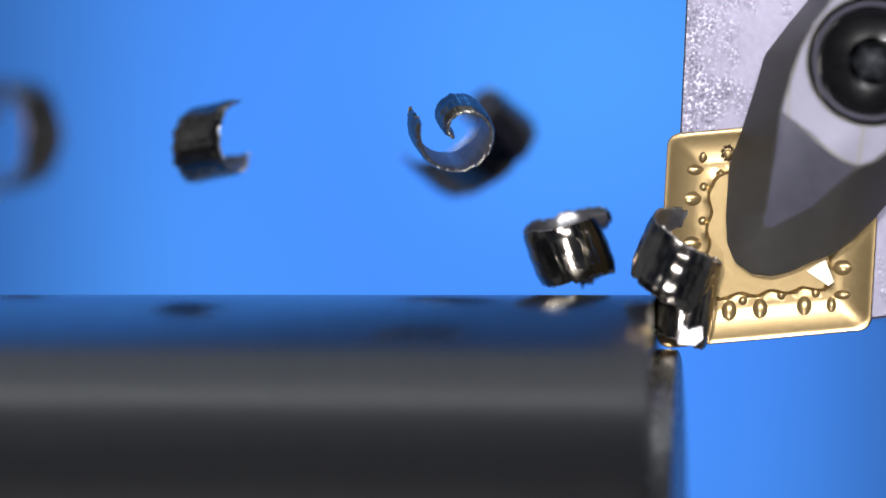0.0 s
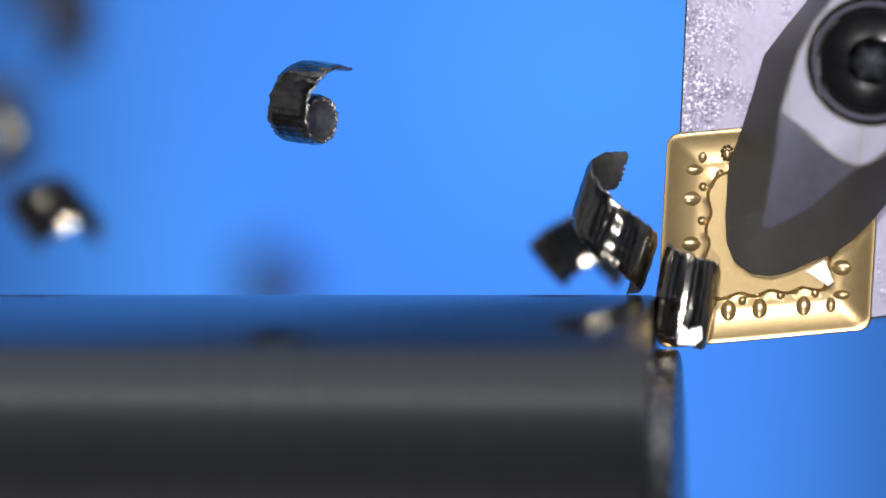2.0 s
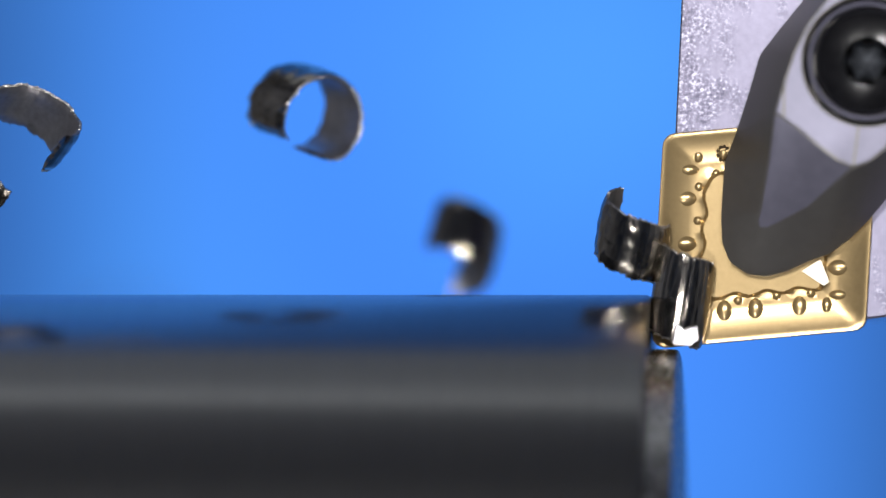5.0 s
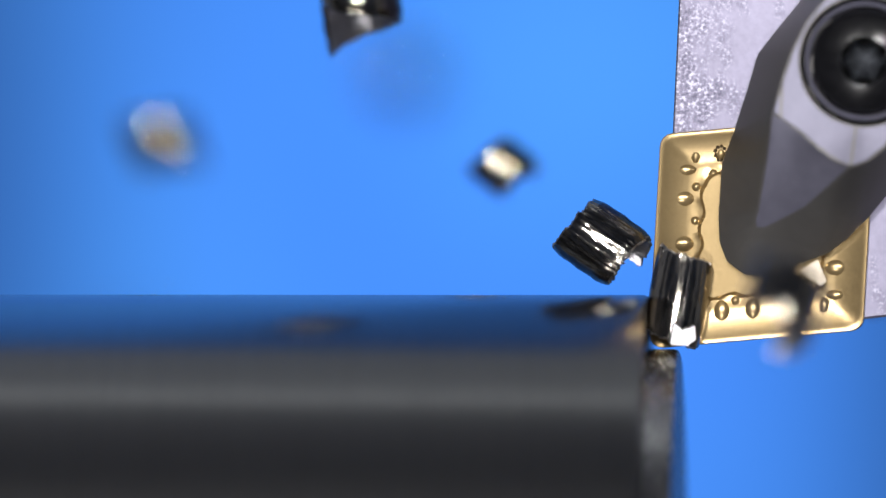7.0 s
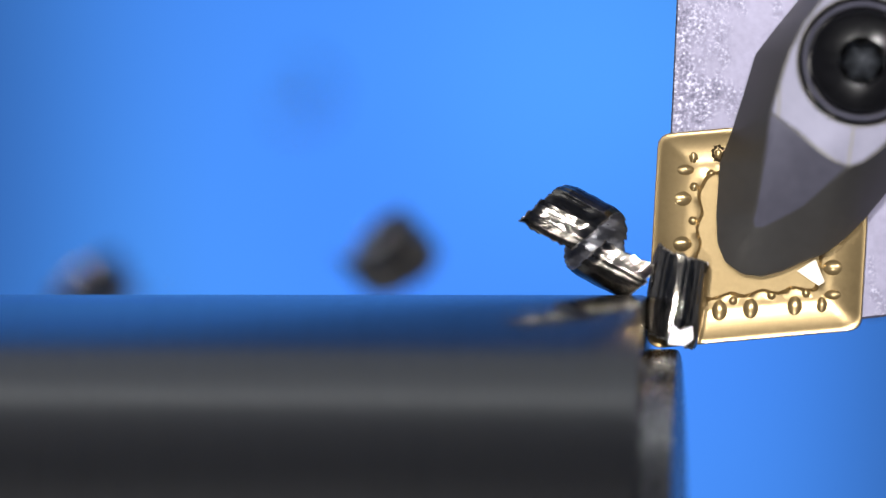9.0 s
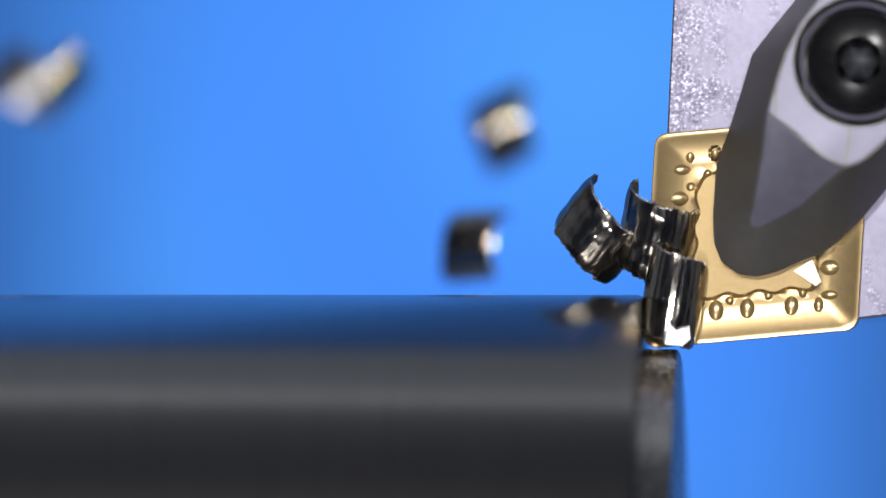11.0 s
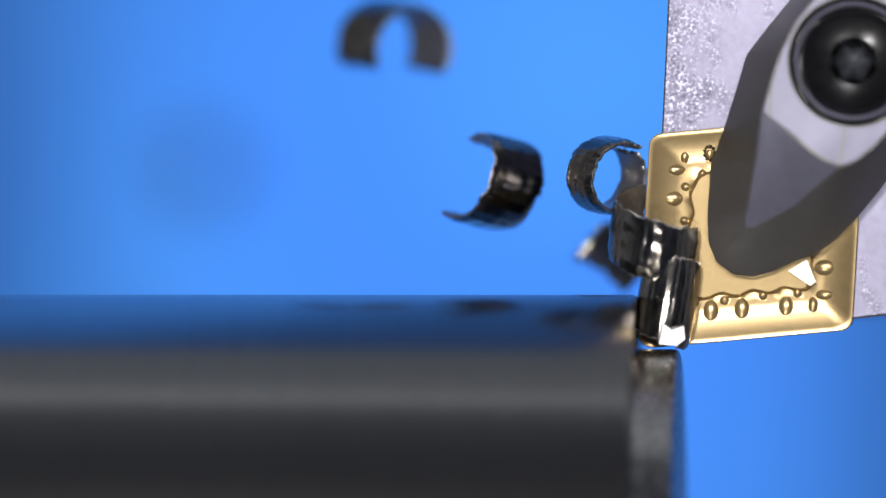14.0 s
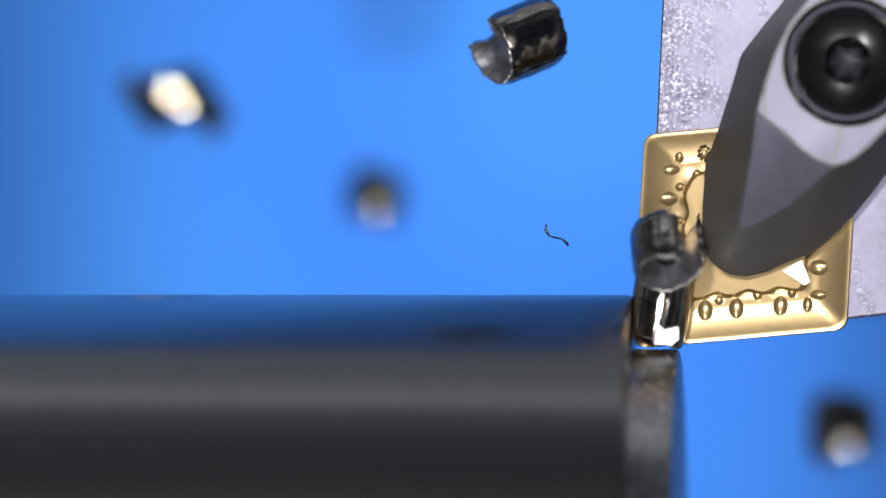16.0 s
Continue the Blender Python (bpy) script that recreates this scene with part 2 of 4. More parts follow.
def inset(d, r, n=6):
    cx = sum(c[0] for c in CORNERS) / 4
    cz = sum(c[1] for c in CORNERS) / 4
    k = 1 - d / 6.35
    return rounded([(cx + (x - cx) * k, cz + (z - cz) * k) for x, z in CORNERS], r, n)


def build_insert(parent):
    bm = bmesh.new()
    spec = [(0.25, 0.7, 4.7), (0.0, 0.8, 4.5), (0.0, 0.8, 0.06), (0.05, 0.78, 0.0), (0.20, 0.72, 0.01), (0.34, 0.7, 0.06), (1.75, 0.5, 0.43), (2.1, 0.45, 0.45), (2.55, 0.4, 0.43)]
    loops = [[(x, y, z) for x, z in resample(inset(d, r))] for d, r, y in spec]
    # wavy edge of the inner plateau
    wavy = []
    for k, (d, y) in enumerate(((2.65, 0.39), (2.85, 0.02), (5.2, 0.0))):
        ring = resample(inset(d, 0.4))
        amp = 0.035 if d < 4 else 0.0
        mx, mz = sum(p[0] for p in ring) / len(ring), sum(p[1] for p in ring) / len(ring)
        wavy.append([(mx + (x - mx) * (1 + amp * math.sin(i * 2 * math.pi / 11)), y, mz + (z - mz) * (1 + amp * math.sin(i * 2 * math.pi / 11))) for i, (x, z) in enumerate(ring)])
    rings = loft(bm, loops + wavy)
    bm.faces.new(rings[0][::-1])
    bm.faces.new(rings[-1])
    bmesh.ops.recalc_face_normals(bm, faces=bm.faces)
    ins = part("insert", bm, GOLD, parent, "gold-coated rhombic carbide cutting insert with chip-breaker bumps")

    def dot(x, y, rx, rz, tail=None, h=0.21, base=0.44):
        bm = bmesh.new()
        rx, rz, h, base = rx * 1.12, rz * 1.12, h * 1.75, base + h * 0.75
        c = tool(x, y, base)
        bmesh.ops.create_uvsphere(bm, u_segments=16, v_segments=10, radius=1, matrix=Matrix.Translation(c) @ Matrix.Diagonal((rx / S, h, rz / S, 1)))
        if tail:
            c2 = tool(x + tail[0], y + tail[1], base)
            bmesh.ops.create_uvsphere(bm, u_segments=12, v_segments=8, radius=1, matrix=Matrix.Translation(c2) @ Matrix.Diagonal((7 / S, h * 0.8, 7 / S, 1)))
        part("dot", bm, GOLD, ins)

    for x, y in ((1290, 553), (1345, 550), (1423, 546)):
        dot(x, y, 14, 22, (1, 22))
    dot(1235, 556, 14, 22, (1, 22))
    dot(1471, 543, 10, 17, (1, 17))
    dot(1493, 474, 21, 14, (22, 5))
    dot(1493, 522, 18, 9)
    dot(1220, 352, 21, 14, (-22, 2))
    dot(1220, 432, 21, 14, (-22, 2))
    dot(1218, 500, 21, 14, (-22, 2))
    dot(1226, 301, 19, 10, (-18, 4))
    dot(1244, 277, 9, 12, (0, -14))
    for x, y in ((1314, 532), (1382, 523), (1443, 519), (1243, 391), (1245, 331), (1243, 462), (1262, 535), (1275, 308)):
        dot(x, y, 8, 8, None, 0.16)
    dot(1288, 272, 9, 12)
    # worn ring round one dot
    bm = bmesh.new()
    c = tool(1288, 272, 0.12)
    for k in range(9):
        a = k * 2 * math.pi / 9
        bmesh.ops.create_uvsphere(bm, u_segments=8, v_segments=5, radius=0.11, matrix=Matrix.Translation((c[0] + 0.33 * math.cos(a), c[1], c[2] + 0.42 * math.sin(a))))
    part("wear_ring", bm, GOLD_DARK, ins, "dark worn ring")

    # raised facets towards the corners
    def facet(pts, apex, h0=0.36, h1=-0.05):
        bm = bmesh.new()
        vs = [bm.verts.new(tool(x, y, h0)) for x, y in pts]
        low = [bm.verts.new(tool(x, y, h0 + 0.3)) for x, y in pts]
        top = bm.verts.new(tool(apex[0], apex[1], h1))
        n = len(vs)
        for i in range(n):
            bm.faces.new((vs[i], vs[(i + 1) % n], top))
            bm.faces.new((low[i], low[(i + 1) % n], vs[(i + 1) % n], vs[i]))
        bmesh.ops.recalc_face_normals(bm, faces=bm.faces)
        part("facet", bm, GOLD, ins, smooth=False)

    # tilted flat beside the clamp's nose, its lamp glint painted pale
    bm = bmesh.new()
    top = [bm.verts.new(tool(x, y, h)) for x, y, h in ((1427, 480, -0.16), (1460, 459, -0.03), (1476, 499, -0.25), (1466, 506, -0.29))]
    low = [bm.verts.new(tool(x, y, 0.4)) for x, y in ((1427, 480), (1460, 459), (1476, 499), (1466, 506))]
    bm.faces.new(top)
    for i in range(4):
        bm.faces.new((low[i], low[(i + 1) % 4], top[(i + 1) % 4], top[i]))
    bmesh.ops.recalc_face_normals(bm, faces=bm.faces)
    part("facet", bm, GLINT, ins, "facet beside the clamp, its glint painted as a paler colour", smooth=False)
    facet([(1470, 520), (1518, 566), (1440, 566)], (1478, 548), 0.46, 0.34)
    facet([(1203, 268), (1250, 300), (1206, 300)], (1220, 291), 0.46, 0.34)
    facet([(1268, 318), (1305, 290), (1305, 330)], (1290, 312), 0.3, -0.05)
    return ins


LEFT = [(1480, -60), (1432, 0), (1395, 45), (1354, 98), (1336, 160), (1312, 235), (1291, 290), (1285, 380), (1287, 430), (1300, 463), (1330, 485), (1365, 490), (1402, 480),
        (1440, 462), (1475, 450), (1510, 425), (1545, 390), (1590, 335), (1650, 250)]
RIDGE = [(1540, -60, 6.2), (1478, 0, 6.2), (1443, 45, 6.2), (1418, 95, 6.2), (1400, 150, 6.2), (1382, 202, 6.1), (1370, 290, 4.6), (1356, 370, 3.3), (1350, 390, 3.0), (1352, 400, 2.9), (1358, 405, 2.9), (1368, 405, 2.9), (1390, 395, 3.1),
         (1440, 368, 3.9), (1480, 334, 5.0), (1520, 298, 6.1), (1548, 288, 6.2), (1580, 262, 6.2), (1640, 200, 6.2)]


def build_clamp(parent):
    bm = bmesh.new()
    a = [bm.verts.new(tool(x, y, 0.2)) for x, y in LEFT]
    b = [bm.verts.new(tool(x, y, -0.9)) for x, y in LEFT]
    c = [bm.verts.new(tool(x, y, -h)) for x, y, h in RIDGE]
    for i in range(len(LEFT) - 1):
        bm.faces.new((a[i], a[i + 1], b[i + 1], b[i]))
        bm.faces.new((b[i], b[i + 1], c[i + 1], c[i]))
    brow = [bm.verts.new(tool(x, y, -6.25)) for x, y in ((1398, 212), (1432, 236), (1462, 262), (1492, 284))]
    nose = bm.faces.new([c[5], *c[6:16], *brow[::-1]])
    nose.material_index = 1
    # top face with the screw's counterbore
    n, cx, cy, rr = 48, 1545, 112, 114
    ring = [bm.verts.new(tool(cx + rr * math.cos(2 * math.pi * i / n), cy + rr * math.sin(2 * math.pi * i / n), -6.2)) for i in range(n)]
    corner = [bm.verts.new(tool(1760, 200, -6.2)), bm.verts.new(tool(1760, -60, -6.2))]
    outer = [*c[0:6], *brow, *c[15:], *corner]
    edges = []
    for loop in (outer, ring):
        for i in range(len(loop)):
            p, q = loop[i], loop[(i + 1) % len(loop)]
            e = bm.edges.get((p, q)) or bm.edges.new((p, q))
            edges.append(e)
    made = bmesh.ops.triangle_fill(bm, edges=edges, use_beauty=True)
    for g in made["geom"]:
        if isinstance(g, bmesh.types.BMFace):
            g.material_index = 1
    low = [bm.verts.new(tool(cx + (rr - 4) * math.cos(2 * math.pi * i / n), cy + (rr - 4) * math.sin(2 * math.pi * i / n), -2.0)) for i in range(n)]
    for i in range(n):
        bm.faces.new((ring[i], ring[(i + 1) % n], low[(i + 1) % n], low[i]))
    bm.faces.new(low)
    bmesh.ops.recalc_face_normals(bm, faces=bm.faces)
    bmesh.ops.bevel(bm, geom=[e for e in bm.edges if len(e.link_faces) == 2 and e.calc_face_angle(0) > radians(12)], offset=0.16, segments=3, affect="EDGES", clamp_overlap=True)
    clamp = part("clamp", bm, [CLAMP, CLAMP_TOP], parent, "black oxide steel top clamp with a ground bright face")
    return clamp


def build_screw(parent):
    c = tool(1545, 112)
    bm = bmesh.new()
    k = 1 / S
    dome = [(-6.2, 92 * k), (-6.5, 91.5 * k), (-6.68, 89.5 * k)] + [(-(math.sqrt(250 ** 2 - r * r) - 250) * k - 7.3, r * k) for r in (87, 80, 72, 64, 56, 48, 43)]
    rings = lathe(bm, [(-4.1, 92 * k), *dome, (-6.95, 40 * k), (-5.2, 38 * k)], 64, (c[0], 0, c[2]), "y")
    screw = part("clamp_screw", bm, SCREW, parent, "black clamp screw with a recessed socket")
    bm = bmesh.new()
    loops = []
    for y, f in ((-6.1, 0.04), (-6.0, 0.3), (-5.75, 0.6), (-5.3, 0.9), (-6.5, 0.95), (-6.8, 0.98)):
        loops.append([(c[0] + f * (35 + 4 * math.cos(6 * a)) * k * math.cos(a), y, c[2] + f * (35 + 4 * math.cos(6 * a)) * k * math.sin(a)) for a in [2 * math.pi * i / 72 for i in range(72)]])
    loft(bm, loops)
    part("socket", bm, SOCKET, screw, "scuffed six-lobed socket")
    bm = bmesh.new()
    lathe(bm, [(-6.0, 106 * k), (-6.5, 104.5 * k), (-6.6, 101 * k), (-6.5, 96.5 * k), (-6.0, 95 * k)], 64, (c[0], 0, c[2]), "y")
    part("collar", bm, CLAMP_TOP, parent, "bright worn rim round the screw")


def build_tool():
    t = thing("turning_tool", "steel turning tool holder with a clamped gold insert", "cutting tool", at=TIP)
    build_insert(t)
    bm = bmesh.new()
    prism(bm, [flat(x, y) for x, y in ((1218, -80), (1203, 239), (1330, 227), (1563, 206), (1540, 565), (1720, 545), (1720, -80))], 0.5, 24, 0.15)
    part("holder", bm, HOLDER, t, "nickel-plated steel shank with a mottled face", smooth=False)
    bm = bmesh.new()
    prism(bm, [(x, z) for x, z in inset(0.5, 0.8)], 4.72, 9, 0.2)
    part("shim", bm, CARBIDE, t)
    build_clamp(t)
    build_screw(t)
    return t


turning_tool = build_tool()


# ---- chips ----
def chip_meshes(seed, r=2.1, w=3.2, sweep=260, pitch=1.6, thick=0.50, grow=0.0, ridges=3, tail=0.0, flare=0.0):
    """A curled ribbon and its two torn edges: the curl runs round the local x axis, its middle lies at +z. The convex side is burnished, the hollow side matte.
    grow opens the curl along the ribbon, tail narrows its last stretch, flare widens it."""
    rng = random.Random(seed)
    r, w = r * 1.08, w * 1.08
    n = max(24, int(sweep / 2.5))
    m = 14
    # the ribbon's middle line: a spiral, met at its middle by the curl's circle
    def radius(u):
        return r * math.exp(grow * (u - 0.5))
    line, step = {}, radians(sweep) / n
    half = n // 2
    line[half] = (r * math.sin((half / n - 0.5) * radians(sweep)), r * math.cos((half / n - 0.5) * radians(sweep)))
    for way in (1, -1):
        i = half
        while 0 <= i + way <= n:
            a = ((i + way / 2) / n - 0.5) * radians(sweep)
            rr = radius((i + way / 2) / n)
            line[i + way] = (line[i][0] + way * rr * math.cos(a) * step, line[i][1] - way * rr * math.sin(a) * step)
            i += way
    ribbon = bmesh.new()
    outer, inner, rims = [], [], ([], [])
    ph = rng.random() * 9
    tooth = rng.uniform(9, 14)
    jag, lump = [0.0, 0.0], 0.01
    dents = [(rng.random(), rng.random(), rng.uniform(-0.07, 0.05)) for _ in range(9)]
    for i in range(n + 1):
        u = i / n
        a = radians((u - 0.5) * sweep)
        saw = (u * sweep / tooth + ph) % 1.0
        if saw < 2.5 / tooth:
            lump = rng.uniform(0.0, 0.034)
            jag = [rng.uniform(-0.11, 0.11), rng.uniform(-0.11, 0.11)]
        seg = lump * math.sin(math.pi * saw) ** 2 + rng.uniform(0, 0.007)
        wide = w * (1 + flare * (u - 0.5)) * (1 - tail * max(0.0, (u - 0.72) / 0.28) ** 1.3)
        py, pz = line[i]
        ro, ri = [], []
        for j in range(m + 1):
            v = j / m
            x = (v - 0.5) * wide + jag[0] * (1 - v) ** 3 + jag[1] * v ** 3 + pitch * (u - 0.5) * sweep / 360
            rib = 0.048 * math.cos(v * ridges * math.pi) ** 2 * (0.7 + 0.3 * math.sin(u * 9 + ph))
            edge = 0.13 * (abs(2 * v - 1) ** 4)
            tip = 0.18 * max(0, 1 - min(u, 1 - u) * 16)
            dent = sum(k * math.exp(-((u - du) * 9) ** 2 - ((v - dv) * 4) ** 2) for du, dv, k in dents)
            rad = thick / 2 - seg - rib - edge - tip + dent
            rin = -thick / 2 + 0.5 * seg + edge + dent
            torn = rng.uniform(-0.10, 0.10) if i in (0, n) else 0.0
            ty, tz = torn * math.cos(a), -torn * math.sin(a)
            ro.append((x, py + ty + rad * math.sin(a), pz + tz + rad * math.cos(a)))
            ri.append((x, py + ty + rin * math.sin(a), pz + tz + rin * math.cos(a)))
            if j in (0, m):
                side = -1 if j == 0 else 1
                out = side * (rng.uniform(0.02, 0.07) + 0.09 * saw)
                mid = rng.uniform(-0.06, 0.06)
                rims[j > 0].append((ro[-1], (x + out, py + mid * math.sin(a), pz + mid * math.cos(a)), ri[-1]))
        outer.append([ribbon.verts.new(p) for p in ro])
        inner.append([ribbon.verts.new(p) for p in ri])
    for i in range(n):
        for j in range(m):
            ribbon.faces.new((outer[i][j], outer[i][j + 1], outer[i + 1][j + 1], outer[i + 1][j]))
            f = ribbon.faces.new((inner[i][j], inner[i + 1][j], inner[i + 1][j + 1], inner[i][j + 1]))
            f.material_index = 1
        for j in (0, m):
            ribbon.faces.new((outer[i][j], outer[i + 1][j], inner[i + 1][j], inner[i][j]))
    for i in (0, n):
        for j in range(m):
            ribbon.faces.new((outer[i][j], outer[i][j + 1], inner[i][j + 1], inner[i][j]))
    bmesh.ops.recalc_face_normals(ribbon, faces=ribbon.faces)
    edges = []
    for rim in rims:
        bm = bmesh.new()
        rows = [[bm.verts.new(p) for p in row] for row in rim]
        for p, q in zip(rows, rows[1:]):
            for k in (0, 1):
                bm.faces.new((p[k], p[k + 1], q[k + 1], q[k]))
        edges.append(bm)
    return ribbon, edges


def chip(name, label, seed, shape, group=""):
    ob = thing(name, label, "metal chip", group)
    ribbon, edges = chip_meshes(seed, **shape)
    part("ribbon", ribbon, [CHIP_OUT, CHIP_IN], ob)
    for bm in edges:
        part("torn_edge", bm, CHIP_EDGE, ob, "pale serrated torn edge")
    return ob


VIEW = look(EYE, (0, 0, 0))


def spot(x, y, d=0.0):
    """A place (m) by its bearing from the camera and its depth d (mm) behind the plane of the tool."""
    k = (DIST + d) / DIST / S
    return VIEW @ Vector(((x - 784) * k * MM, (441 - y) * k * MM, -(DIST + d) * MM))


def held(x, y, d, axis, mid):
    """Pose of a chip: the axis of its curl and the way to the middle of its ribbon (right, away, up)."""
    ax = Vector(axis).normalized()
    up = Vector(mid)
    up = (up - ax * up.dot(ax)).normalized()
    m = Matrix((ax, up.cross(ax), up)).transposed().to_4x4()
    m.translation = spot(x, y, d)
    return m


INSIDE = (TIP[0] - 9.0, 3.0, AXIS_Z + 7.0)     # in the solid of the bar, where the chips come from


def fly(ob, rows, seed=0):
    """Key a chip: rows of (t, x, y, d) or (t, x, y, d, axis, mid). Between given turns it turns evenly, beyond them it tumbles.
    Until it is cut it is part of the bar's solid."""
    rng = random.Random(seed)
    given = [(r[0], held(*r[1:]).to_quaternion()) for r in rows if len(r) == 6]
    if not given:
        given = [(rows[0][0], Euler([rng.uniform(-3, 3) for _ in range(3)]).to_quaternion())]
    spin = Vector((rng.uniform(-1, 1), rng.uniform(-1, 1), rng.uniform(-1, 1))).normalized()

    def turn(t):
        for (ta, qa), (tb, qb) in zip(given, given[1:]):
            if ta <= t <= tb:
                return qa.slerp(qb, (t - ta) / (tb - ta))
        tn, qn = given[0] if t < given[0][0] else given[-1]
        return Matrix.Rotation(radians(130) * (t - tn), 3, spin).to_quaternion() @ qn

    if 0 < rows[0][0] < rows[1][0] - 0.25:
        rows = [(rows[1][0] - 0.25, *rows[0][1:]), *rows[1:]]
    out = []
    for t, x, y, d, *_ in rows:
        m = turn(t).to_matrix().to_4x4()
        m.translation = spot(x, y, d)
        out.append((t, m))
    if out[0][0] > 0.2:
        t0, m0 = out[0]
        home = m0.copy()
        home.translation = Vector(INSIDE) * MM
        out = [(0.0, home), (t0 - 0.1, home)] + out
    elif out[0][0] > 0:
        out = [(0.0, out[0][1])] + out
    if out[-1][0] < 16:
        (ta, a), (tb, b) = out[-2], out[-1]
        v = (b.translation - a.translation) / max(0.1, tb - ta)
        far = b.copy()
        far.translation = b.translation + v * min(2.0, 0.06 / v.length)
        out += [(tb + 2.0, far), (16.0, far)] if tb + 2.0 < 16 else [(16.0, far)]
    keys = [out[0]]
    for t, m in out[1:]:
        tp, mp = keys[-1]
        qa, qb = mp.to_quaternion(), m.to_quaternion()
        qb.make_compatible(qa)
        ang = math.degrees(qa.rotation_difference(qb).angle)
        ang = min(ang, 360 - ang)
        k = min(max(1, math.ceil(ang / 75)), max(1, round((t - tp) * FPS)))
        for i in range(1, k):
            mm = qa.slerp(qb, i / k).to_matrix().to_4x4()
            mm.translation = mp.translation.lerp(m.translation, i / k)
            keys.append((tp + (t - tp) * i / k, mm))
        keys.append((t, m))
    walk(ob, keys)


LABEL = "dark burnished steel chip, tightly curled, flying free"
LONG = "long open coil of dark burnished steel chip, flying"
SHORT = "short curved piece of dark steel chip, flying"
UP = (0.25, -0.25, 1)          # the way in which the ribbon's curl stands at the cut
FRONT = (-0.3, -1, 0)

